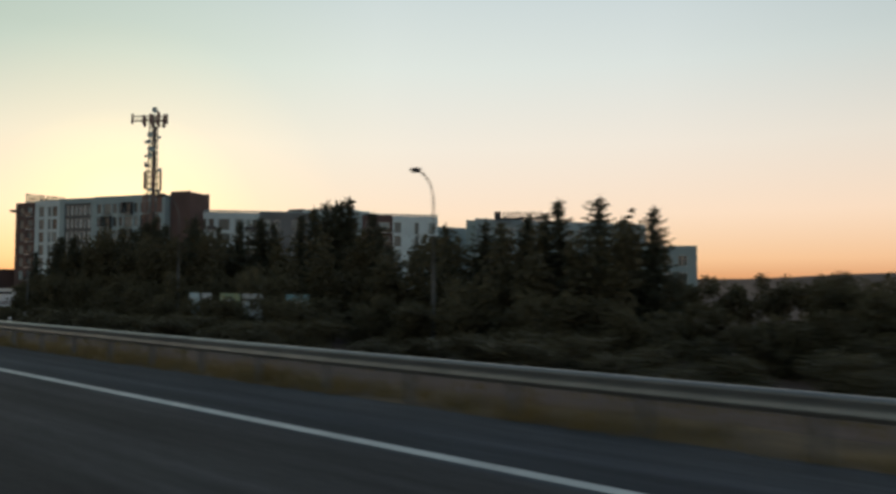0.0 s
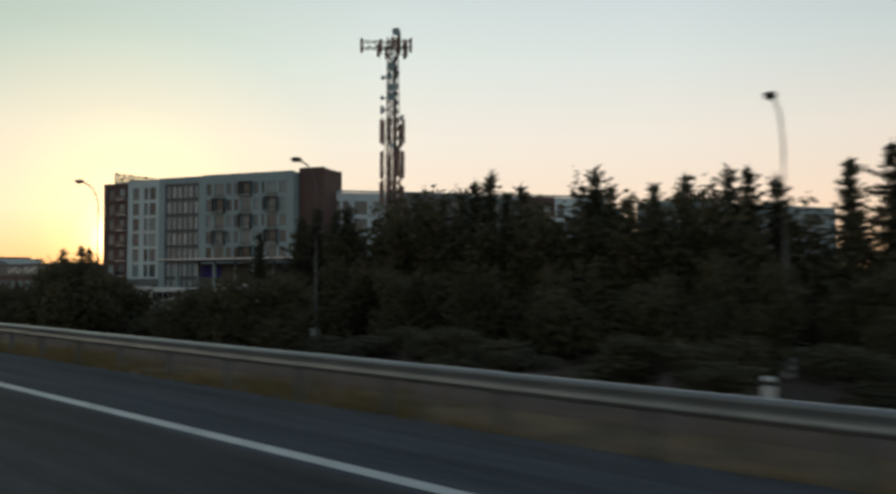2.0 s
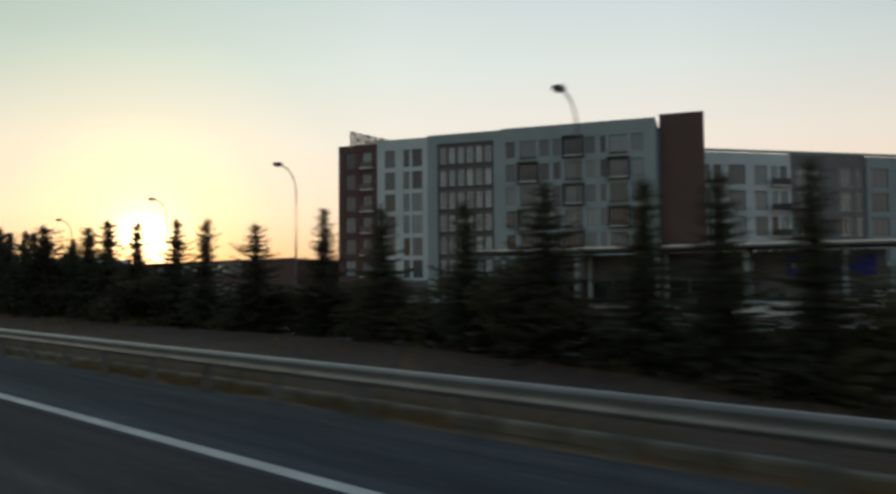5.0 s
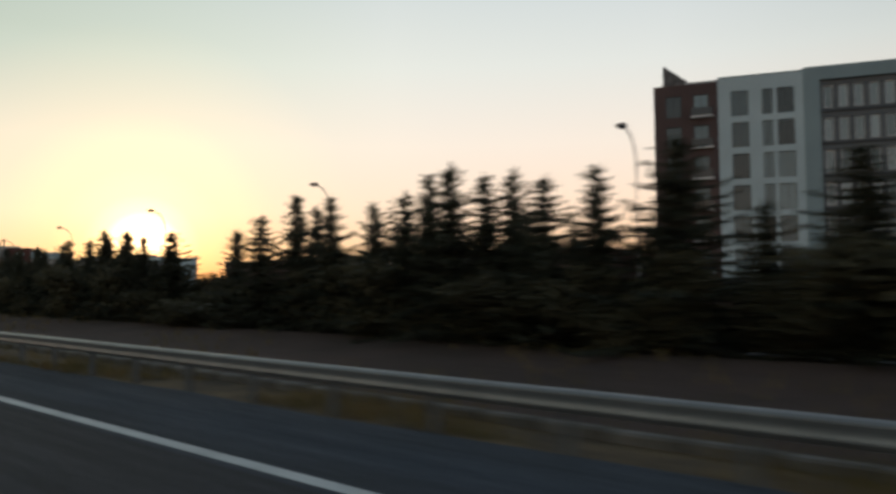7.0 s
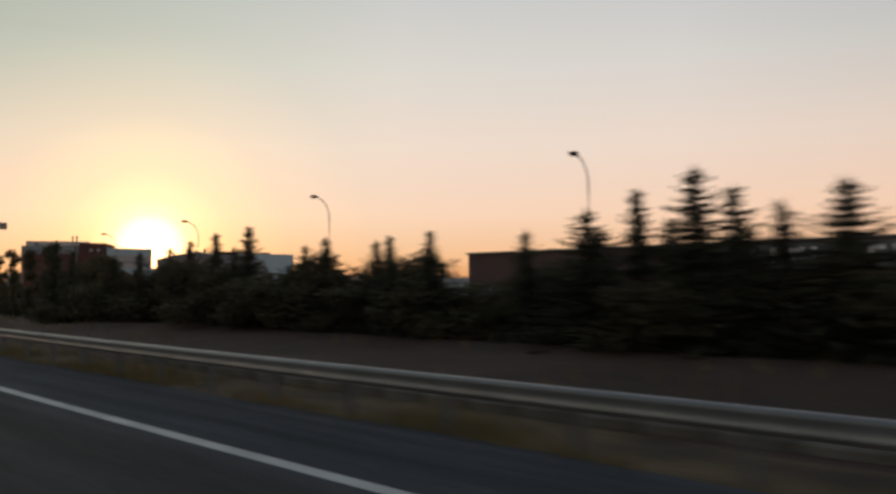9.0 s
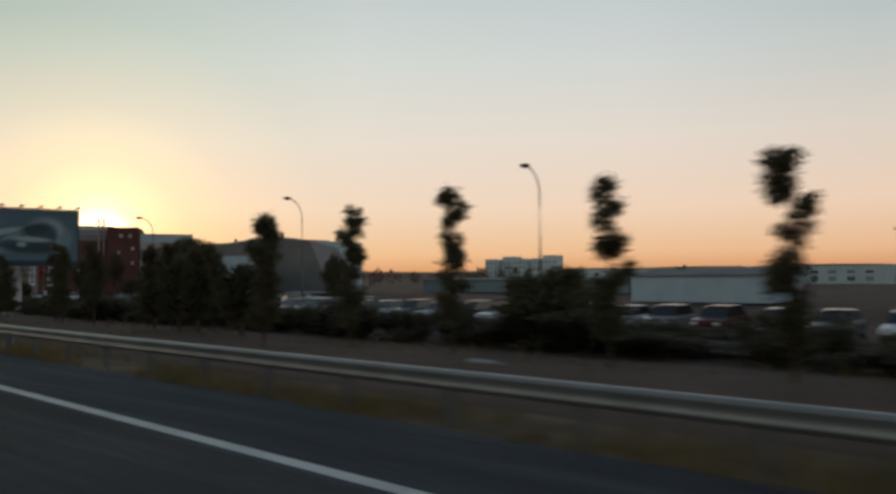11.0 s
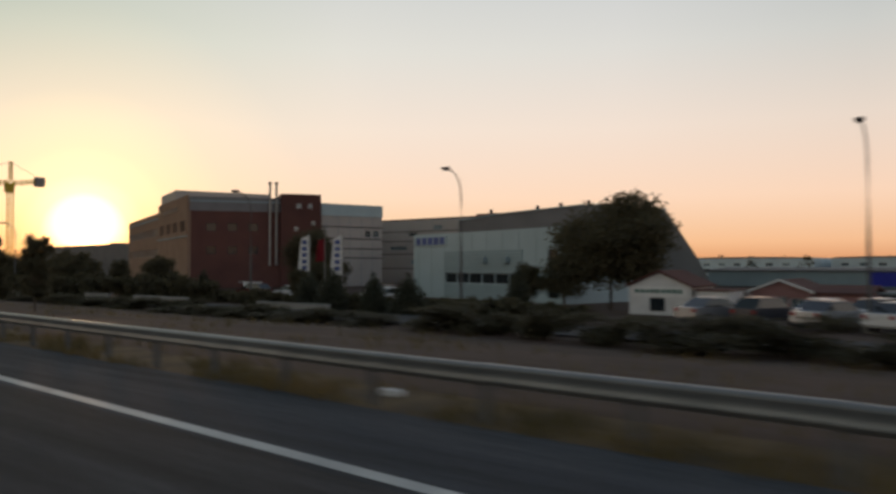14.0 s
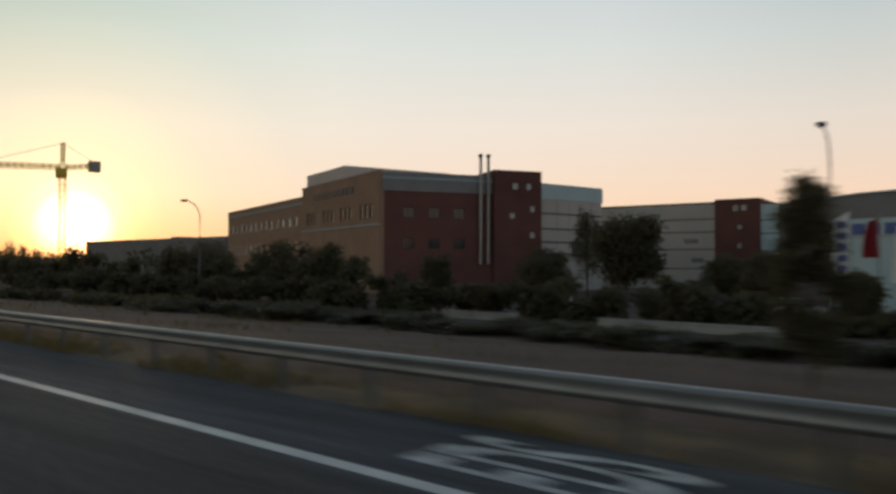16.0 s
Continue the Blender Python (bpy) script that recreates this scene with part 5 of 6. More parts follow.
def make_crane():
    c = thing("tower_crane", pose(-618, 92.8, -2), "lattice tower crane with long jib and counterweight", "crane")

    def lattice(bm, a, b, w, n):
        a, b = Vector(a), Vector(b)
        d = (b - a).normalized()
        s = d.orthogonal().normalized()
        t = d.cross(s)
        cs = [s * w + t * w, -s * w + t * w, -s * w - t * w, s * w - t * w]
        for q in cs:
            tube(bm, [a + q, b + q], 0.12, 4)
        for k in range(n):
            p0, p1 = a.lerp(b, k / n), a.lerp(b, (k + 1) / n)
            for i in range(4):
                tube(bm, [p0 + cs[i], p1 + cs[(i + 1) % 4]], 0.07, 4)
        return bm
    part("tower", lattice(bmesh.new(), (0, 0, 0), (0, 0, 33), 0.75, 18), YELLOW, c)
    part("tower_head", lattice(bmesh.new(), (0, 0, 33), (0, 0, 39), 0.4, 4), YELLOW, c)
    part("cab", boxed(-1.1, -1.6, 28.6, 1.1, 0.9, 31.5, bevel=0.1), YELLOW, c)
    part("jib", lattice(bmesh.new(), (0, -0.8, 31.8), (-4, -36, 29.8), 0.55, 20), YELLOW, c)
    part("counter_jib", lattice(bmesh.new(), (0, 0.8, 31.8), (1, 10.5, 33.2), 0.5, 6), YELLOW, c)
    part("counterweight", boxed(-0.6, 7.4, 31.2, 1.8, 10.2, 34.4, bevel=0.1), CONCRETE, c)
    bm = tube(bmesh.new(), [(0, 0, 38.8), (-2.2, -20, 31.4)], 0.06, 4)
    tube(bm, [(0, 0, 38.8), (1, 9, 33.8)], 0.06, 4)
    part("stay_rope", bm, DARK_METAL, c)


make_crane()


def make_sign_tower():
    t = thing("sign_tower", pose(-233, 138, -1.6, 0, 0, 10), "tall yellow and white sign tower before the apartment block", "sign")
    part("board", boxed(0, 0, 6.2, 4.4, 0.5, 11.2, bevel=0.05), YELLOW, t, "yellow sign board")
    for k in range(2):
        part("sign_bar", boxed(0.9 + 1.5 * k, -0.06, 8.2, 1.9 + 1.5 * k, -0.004, 9.6), DARK_METAL, t)
    part("board", boxed(0, 0.05, 5.0, 4.4, 0.45, 6.1), RED, t)
    part("post", boxed(1.6, 0.1, -0.3, 2.6, 0.4, 5.0), WHITE, t)
    for k in range(3):
        part("side_panel", boxed(2.9, 0.0, 0.6 + 1.4 * k, 4.6, 0.3, 1.7 + 1.4 * k, bevel=0.02), WHITE, t)
    return t


sign_tower = make_sign_tower()


def make_long_shop():
    b = thing("long_shop", pose(-283, 70, -1.5), "long low shop building with dark fascia and white block lettering", "building")
    section(b, "wall", BROWN_WALL, 0, 70, 0, 18, -0.2, 6.8, [(2 + 4.6 * k, 0.3, 5.6 + 4.6 * k, 3.0) for k in range(14)], 1)
    part("fascia", boxed(28, -0.2, 4.3, 56, -0.004, 6.6, bevel=0.03), DARK_WALL, b, "dark blue-grey fascia board")
    for k in range(10):
        x = 34 + 1.75 * k + (1.0 if k > 4 else 0)
        bm = boxed(x, -0.27, 4.8, x + 0.4, -0.204, 6.2)
        box(bm, x + 0.4, -0.27, (4.8, 5.3, 5.8)[k % 3], x + 1.2, -0.204, (5.15, 5.7, 6.2)[k % 3])
        part("sign_bar", bm, WHITE, b)
    part("roof_edge", boxed(-0.2, -0.3, 6.8, 70.2, 0.1, 7.0), DARK_WALL, b)
    return b


long_shop = make_long_shop()


# ---- plants of the second half ----


def poplar(seed, h, full=1.0):
    """A slim young tree: a few offset clumps stacked on a thin stem."""
    r = random.Random(seed)
    lobes, q = [], 0.22
    while q < 0.97:
        cx, cy, wide = r.uniform(-0.2, 0.2), r.uniform(-0.2, 0.2), r.uniform(0.26, 0.5) * (1.2 - 0.5 * q) * full
        for _ in range(5):
            a, d = r.uniform(0, 6.3), wide * r.uniform(0.35, 1.0)
            lobes.append((cx + d * math.cos(a), cy + d * math.sin(a), min(h * 0.985, h * q + r.uniform(-0.28, 0.28)), r.uniform(0.17, 0.3), r.uniform(0.15, 0.28)))
        q += r.uniform(0.075, 0.115)
    return leafy(seed, lobes, int(3800 * full ** 1.5), 0.14, h * 0.93, "young_tree", "slender young tree with uneven leafy clumps", "young verge trees", trunk_r=0.05, loose=0.4)


for k, (x, y, top) in enumerate(((-280.9, 18.4, 5.2), (-285.8, 18.6, 4.85), (-291.9, 19, 4.9), (-296.9, 14.9, 4.05), (-297.1, 19, 4.6), (-302.7, 19, 4.7), (-319.6, 19, 4.1), (-324.1, 19, 4.15), (-325.9, 19.3, 3.8), (-314.15, 19.5, 4.1), (-311.6, 19.5, 4.05), (-309.3, 19.4, 4.0), (-307.7, 19.6, 3.7), (-333, 29, 4.2), (-334.9, 19.4, 2.9), (-341.3, 21, 4.1), (-389.0, 15.3, 3.65), (-394.9, 15.3, 3.65), (-400.1, 15.5, 3.8), (-346.2, 16.6, 4.4))):
    t = poplar(40 + k, top - ground_z(y, x), 1.45 if -402 < x < -388 else 1.0)
    t.matrix_basis = pose(x, y, ground_z(y, x), 0, 0, 37 * k)


def round_tree(seed, h, w, name="broadleaf_tree", label="dense round-crowned broadleaf tree", n=9000):
    r = random.Random(seed)
    lobes = [(0, 0, h * 0.55, w * 0.36, h * 0.33)]
    for k in range(14):
        a, q = r.uniform(0, 6.3), r.random()
        rad = w * 0.34 * math.sin(0.5 + 2.2 * q) * r.uniform(0.7, 1.15)
        lobes.append((rad * math.cos(a), rad * math.sin(a), h * (0.3 + 0.6 * q), w * r.uniform(0.12, 0.2), h * r.uniform(0.09, 0.15)))
    return leafy(seed, lobes, n, 0.24 if w < 8 else 0.38, h * 0.8, name, label, "broadleaf trees", trunk_r=0.14, loose=0.12)


def put_round(seed, x, y, top, w, n=9000):
    t = round_tree(seed, top - ground_z(y, x), w, n=n)
    t.matrix_basis = pose(x, y, ground_z(y, x), 0, 0, seed * 40)


put_round(61, -378.2, 56.7, 8.0, 12.5, 20000)
put_round(84, -380.5, 53, 3.4, 6.0, 6000)
put_round(85, -383.5, 52, 2.2, 3.2, 4000)
put_round(62, -313.6, 19.6, 2.3, 1.9, 2500)
put_round(63, -311.2, 19.7, 3.3, 2.2, 3500)
put_round(64, -309.0, 19.5, 2.9, 1.7, 3000)
put_round(65, -305.4, 19.6, 2.65, 2.5, 4500)
put_round(66, -292.6, 26, 2.3, 5.0, 5000)
put_round(67, -337.5, 52.6, 4.6, 3.6, 5000)
put_round(68, -437.1, 74, 8.6, 4.4, 5000)
put_round(71, -427.7, 64.3, 7.7, 8.4, 12000)
put_round(72, -443, 40, 4.0, 4.2, 5000)
put_round(73, -430, 39.5, 3.0, 3.0, 4000)
put_round(74, -421, 39, 3.0, 4.6, 5500)
put_round(75, -411.5, 52, 3.0, 4.2, 4500)
put_round(76, -417, 60, 3.2, 4.0, 4500)
put_round(77, -404.4, 44.5, 1.7, 2.6, 3000)
put_round(79, -452, 42, 4.4, 5.0, 5000)
put_round(80, -466, 44, 4.6, 6.0, 6000)
put_round(81, -3, 38, 3.0, 4.0, 4500)
put_round(82, -8.5, 39, 2.6, 3.6, 4500)


def cypress(seed, h, w):
    r = random.Random(seed)
    lobes = [(r.uniform(-0.05, 0.05), r.uniform(-0.05, 0.05), h * (0.08 + 0.84 * k / 6), max(0.12, w * 0.52 * (1 - (k / 6.6) ** 2.2)), h * 0.12) for k in range(7)]
    return leafy(seed, lobes, 5200, 0.16, h * 0.6, "cone_shrub", "clipped cone-shaped evergreen shrub", "evergreen cones", "shrub", NEEDLES, 0.05)


for k, (x, y, top, w) in enumerate(((-384.5, 35, 1.46, 2.0), (-381.3, 35, 1.42, 2.8), (-388.8, 35, 1.81, 2.5), (-391.5, 35, 1.51, 1.9), (-399.6, 42, 1.4, 1.8), (-391.9, 38, 0.3, 1.9), (-378.2, 43, 1.9, 2.0), (-410.5, 38, 1.6, 2.0), (-118, 22, 0.9, 1.3), (-116.3, 22, 1.0, 1.2), (-112.8, 22, 1.5, 2.6), (-110.2, 22, 1.7, 1.2), (-114, 21, 0.8, 1.2), (-106.5, 21.5, 1.0, 1.0))):
    c = cypress(90 + k, top - ground_z(y, x), w)
    c.matrix_basis = pose(x, y, ground_z(y, x))

hedge(-278, -330, 25.3, 1.6, 2.2)
hedge(-330, -372, 25.3, 1.25, 2.7)
hedge(-372, -408, 39, 1.2, 2.6)
hedge(-408, -500, 37, 2.6, 3.0)
hedge(-440, -560, 41, 5.0, 3.6)
hedge(-560, -640, 60, 8.0, 6.0)
hedge(-376, -470, 25.6, 0.75, 2.4)

# bushes of the further hedges, too many and too far to count
def make_far_bushes():
    r = random.Random(17)
    verts, faces = [], []
    for x, y, w, h in far_bushes:
        base = ground_z(y, x)
        lobes = [(r.uniform(-0.6, 0.6) * w, r.uniform(-0.5, 0.5) * w, base + h * r.uniform(0.15, 0.8), w * r.uniform(0.35, 0.55), h * r.uniform(0.16, 0.26)) for _ in range(8)]
        for lx, ly, lz, rx, rz in lobes:
            for _ in range(130):
                v = Vector((r.gauss(0, 1), r.gauss(0, 1), r.gauss(0, 1))).normalized() * r.random() ** 0.4 * r.uniform(0.85, 1.15)
                p = Vector((x + lx + v.x * rx, y + ly + v.y * rx, lz + v.z * rz))
                d = Vector((r.uniform(-1, 1), r.uniform(-1, 1), r.uniform(-0.8, 0.6))).normalized()
                s = d.cross(Vector((r.uniform(-1, 1), r.uniform(-1, 1), r.uniform(-1, 1)))).normalized()
                l = r.uniform(0.28, 0.5)
                i = len(verts)
                verts.extend([tuple(p), tuple(p + d * l * 0.5 + s * l * 0.33), tuple(p + d * l), tuple(p + d * l * 0.5 - s * l * 0.33)])
                faces.append((i, i + 1, i + 2, i + 3))
    me = bpy.data.meshes.new("far_bushes")
    me.from_pydata(verts, [], faces)
    me.materials.append(LEAVES)
    tagged(new("far_bushes", me), "dense dark belt of tall bushes behind the service road", "bushes", kind="stuff")


make_far_bushes()

# distant tree line round the horizon
def make_far_trees():
    r = random.Random(8)
    verts, faces = [], []
    spots = []
    for k in range(520):
        x = r.uniform(-1500, 250)
        y = r.uniform(210, 520) if x > -500 else r.uniform(90, 420)
        spots.append((x, y, r.uniform(4.0, 7.5) + 0.004 * abs(x + 300)))
    for k in range(150):
        x = r.uniform(-1500, -640)
        spots.append((x, r.uniform(60, 130) - (x + 640) * 0.12, r.uniform(6, 11)))
    for x, y, h in spots:
        for _ in range(90):
            a, q = r.uniform(0, 6.3), r.random()
            w = h * 0.4 * math.sin(0.4 + 2.5 * q)
            p = Vector((x + w * math.cos(a) * r.random() ** 0.5, y + w * math.sin(a), -1.9 + h * (0.08 + 0.92 * q)))
            d = Vector((r.uniform(-1, 1), r.uniform(-1, 1), r.uniform(-0.7, 0.7))).normalized()
            s = d.cross(Vector((r.uniform(-1, 1), r.uniform(-1, 1), 1))).normalized()
            l = h * r.uniform(0.1, 0.2)
            i = len(verts)
            verts.extend([tuple(p), tuple(p + d * l * 0.5 + s * l * 0.4), tuple(p + d * l), tuple(p + d * l * 0.5 - s * l * 0.4)])
            faces.append((i, i + 1, i + 2, i + 3))
    me = bpy.data.meshes.new("far_woods")
    me.from_pydata(verts, [], faces)
    me.materials.append(LEAVES)
    tagged(new("far_woods", me), "distant dark belt of trees along the horizon", "trees", kind="stuff")


make_far_trees()


def make_hills():
    bm = bmesh.new()
    rows = []
    for j, (dist, hs) in enumerate(((1500, 0.0), (1900, 0.7), (2300, 1.0), (2900, 0.3))):
        row = []
        for i in range(61):
            a = radians(-75 + 190 * i / 60)
            x, y = -300 - dist * math.sin(a), dist * math.cos(a)
            row.append(bm.verts.new((x, y, -3 + hs * (14 + 22 * max(0, noise.noise((i * 0.22, 4, 0)) + 0.25)))))
        rows.append(row)
    for a, b in zip(rows, rows[1:]):
        for i in range(60):
            bm.faces.new((a[i], a[i + 1], b[i + 1], b[i]))
    tagged(part("backdrop_hills", bm, SOIL, None), "low dark hills far off on the horizon", "hills", kind="structure")


make_hills()


# ---- vehicles ----
GLASS_CAR = material("car_glass", (0.02, 0.025, 0.03), (0.015, 0.02, 0.02), 2, 0.06, spec=0.7)
CAR_WHITE = material("white_car_paint", (0.7, 0.71, 0.71), (0.62, 0.63, 0.63), 0.8, 0.25, spec=0.5)
CAR_GREY = material("silver_car_paint", (0.38, 0.39, 0.4), (0.32, 0.33, 0.34), 0.8, 0.25, 0.4, spec=0.5)
CAR_DARK = material("dark_car_paint", (0.04, 0.045, 0.055), (0.03, 0.03, 0.04), 0.8, 0.22, spec=0.5)
CAR_RED = material("red_car_paint", (0.1, 0.018, 0.016), (0.07, 0.014, 0.013), 0.8, 0.25, spec=0.5)
LIGHT_RED = material("tail_light_plastic", (0.35, 0.015, 0.01), (0.25, 0.01, 0.01), 3, 0.3)


def wheels(car, xs, half, r):
    for x in xs:
        for s in (-1, 1):
            y0, y1 = s * half, s * (half - 0.2)
            w = part("wheel", tube(bmesh.new(), [(x, y0, r), (x, y1, r)], r, 16), BLACK, car)
            part("rim", tube(bmesh.new(), [(x, y0 + s * 0.012, r), (x, y0 - s * 0.03, r)], r * 0.6, 12), CAR_GREY, w)


def make_car(paint, label, body, cabin, width, wheel_x, group="parked cars", name="car", r=0.31):
    """Outlines in length and height: the body, and the glazed cabin above it."""
    car = thing(name, pose(0, 0, 0), label, name.replace("_", " "), group)
    h = width / 2
    bm = prism(bmesh.new(), body, 1, -h, h)
    bmesh.ops.bevel(bm, geom=[e for e in bm.edges if abs(e.verts[0].co.y - e.verts[1].co.y) < 0.01], offset=0.06, segments=2, affect="EDGES")
    part("body", bm, paint, car)
    bm = prism(bmesh.new(), cabin, 1, -h + 0.1, h - 0.1)
    top = max(p[1] for p in cabin)
    for v in bm.verts:
        if v.co.z > top - 0.12:
            v.co.y *= 0.86
    cab = part("cabin_glass", bm, GLASS_CAR, car)
    xs = [p[0] for p in cabin if p[1] > top - 0.12]
    part("roof", boxed(min(xs) + 0.02, -h * 0.76, top - 0.004, max(xs) - 0.02, h * 0.76, top + 0.045, bevel=0.02), paint, car)
    x0, x1 = min(p[0] for p in body), max(p[0] for p in body)
    for s in (-1, 1):
        part("headlight", boxed(x0 - 0.012, s * (h - 0.28) - 0.16, 0.62, x0 + 0.1, s * (h - 0.28) + 0.16, 0.76, bevel=0.02), WHITE, car)
        part("tail_light", boxed(x1 - 0.1, s * (h - 0.22) - 0.12, 0.7, x1 + 0.012, s * (h - 0.22) + 0.12, 0.88, bevel=0.02), LIGHT_RED, car)
    part("bumper", boxed(x0 - 0.05, -h + 0.05, 0.28, x0 + 0.1, h - 0.05, 0.5, bevel=0.04), BLACK, car)
    wheels(car, wheel_x, h + 0.01, r)
    return car


SEDAN = ([(-2.2, 0.3), (-2.25, 0.62), (-2.05, 0.8), (-0.95, 0.92), (1.45, 0.96), (2.2, 0.92), (2.25, 0.4), (2.15, 0.28)], [(-1.05, 0.9), (-0.35, 1.36), (0.9, 1.4), (1.65, 0.93)])
HATCH = ([(-1.9, 0.3), (-1.95, 0.65), (-1.75, 0.85), (-0.95, 0.97), (1.6, 1.0), (1.9, 0.95), (1.95, 0.4), (1.85, 0.28)], [(-1.05, 0.95), (-0.4, 1.45), (1.3, 1.48), (1.78, 0.97)])
VAN = ([(-2.6, 0.35), (-2.65, 0.8), (-2.5, 1.05), (-1.75, 1.2), (-1.2, 2.15), (-0.9, 2.25), (2.5, 2.25), (2.6, 2.1), (2.6, 0.4), (2.5, 0.32)], [(-2.0, 1.22), (-1.42, 1.98), (-0.6, 2.0), (2.3, 2.0), (2.3, 1.3)])
kinds = [make_car(CAR_WHITE, "white parked sedan beside the service road", *SEDAN, 1.76, (-1.35, 1.35)),
         make_car(CAR_GREY, "silver parked sedan beside the service road", *SEDAN, 1.76, (-1.35, 1.35)),
         make_car(CAR_DARK, "dark parked hatchback beside the service road", *HATCH, 1.7, (-1.2, 1.2)),
         make_car(CAR_WHITE, "white parked hatchback beside the service road", *HATCH, 1.7, (-1.2, 1.2)),
         make_car(CAR_RED, "red parked hatchback beside the service road", *HATCH, 1.7, (-1.2, 1.2)),
         make_car(CAR_GREY, "silver parked hatchback beside the service road", *HATCH, 1.7, (-1.2, 1.2))]
placed = set()


def put_car(k, x, y, turn):
    m = pose(x, y, ground_z(y, x) + 0.12, 0, 0, turn)
    if k in placed:
        copy_thing(kinds[k], m)
    else:
        placed.add(k)
        kinds[k].matrix_basis = m


r = random.Random(21)
x = -279.0
while x > -361:
    if r.random() < 0.86:
        put_car(r.choice((0, 1, 2, 3, 3, 5, 1, 4, 0)), x, (38.2 if x > -326 else 46.0) + r.uniform(-0.4, 0.4), (90 if x > -326 else 62) + r.uniform(-4, 4))
    x -= r.uniform(2.5, 3.0)
x = -330.0
while x > -366:
    put_car(r.choice((0, 1, 2, 3, 5)), x, 50.6 + r.uniform(-0.4, 0.4) if x > -352 else 41.5, 250 + r.uniform(-4, 4))
    x -= r.uniform(2.6, 3.6)
for x, y, k, a in ((-321.5, 29.5, 3, 8), (-327.5, 29.8, 0, 4), (-141, 42, 3, 20), (-107.5, 43, 1, 40), (-104, 45, 4, 60), (-395, 47, 0, 80), (-399, 50, 5, 70), (-414, 46, 4, 10), (-409, 47, 0, 15), (-112, 50, 2, 30)):
    put_car(k, x, y, a)


def white_van(x, y, turn, label, s=1.0):
    v = make_car(CAR_WHITE, label, *VAN, 2.0, (-1.7, 1.6), "parked vans", "van", 0.36)
    v.matrix_basis = pose(x, y, ground_z(y, x) + 0.12, 0, 0, turn)
    v.scale = (s, s, s)
    for z in (0.9, 1.15):
        part("stripe", boxed(-0.4, -1.012, z, 1.9, -1.004, z + 0.12), CAR_RED, v)


white_van(-114.2, 38.6, 75, "white delivery van with red stripe at the filling station")
white_van(-102.3, 41.8, 60, "white delivery van standing between roadside trees", 0.9)
white_van(-138.5, 50, 0, "white delivery van parked under the station canopy")


def make_bus(x, y, turn, length, label, paint):
    b = thing("minibus", pose(x, y, ground_z(y, x) + 0.12, 0, 0, turn), label, "bus", "parked buses")
    h = length / 2
    bm = prism(bmesh.new(), [(-h, 0.4), (-h - 0.05, 1.2), (-h + 0.3, 2.7), (-h + 0.6, 2.85), (h - 0.2, 2.85), (h, 2.6), (h, 0.4)], 1, -1.1, 1.1)
    bmesh.ops.bevel(bm, geom=bm.edges[:], offset=0.06, segments=2, affect="EDGES")
    part("body", bm, paint, b)
    n = int(length / 1.3)
    for s in (-1, 1):
        for k in range(n):
            x0 = -h + 0.7 + (length - 1.2) * k / n
            part("window", boxed(x0, s * 1.105 - 0.01, 1.45, x0 + (length - 1.2) / n - 0.08, s * 1.105 + 0.01, 2.35), GLASS_CAR, b)
    part("windscreen", boxed(-h - 0.03, -0.95, 1.35, -h + 0.16, 0.95, 2.45), GLASS_CAR, b)
    wheels(b, (-h + 1.2, h - 1.4), 1.12, 0.42)
    return b


make_bus(-126, 44, 5, 6.5, "white minibus parked at the filling station", CAR_WHITE)


def make_truck(x, y, turn, label, panel):
    t = thing("box_truck", pose(x, y, ground_z(y, x) + 0.12, 0, 0, turn), label, "truck", "parked trucks")
    part("cargo_box", boxed(-1.4, -1.2, 0.9, 3.9, 1.2, 3.1, bevel=0.04), CAR_WHITE, t)
    part("side_panel", boxed(-1.1, -1.225, 1.2, 3.0, -1.204, 2.5, bevel=0.008), panel, t, "printed side panel")
    for k in range(3):
        part("print", boxed(-0.9, -1.24, 2.25 - 0.3 * k, 1.6 - 0.5 * k, -1.229, 2.36 - 0.3 * k), POSTER_DARK, t)
    bm = prism(bmesh.new(), [(-3.4, 0.5), (-3.45, 1.3), (-3.1, 2.4), (-1.6, 2.5), (-1.6, 0.5)], 1, -1.05, 1.05)
    bmesh.ops.bevel(bm, geom=bm.edges[:], offset=0.05, segments=2, affect="EDGES")
    cab = part("cab", bm, CAR_WHITE, t)
    part("windscreen", boxed(-3.44, -0.9, 1.45, -3.2, 0.9, 2.2), GLASS_CAR, cab)
    part("chassis", boxed(-3.2, -0.5, 0.5, 3.8, 0.5, 0.85), BLACK, t)
    wheels(t, (-2.5, 2.4), 1.1, 0.45)


make_truck(-131.0, 55.0, 20, "white box truck standing at the filling station", POSTER_LIGHT)


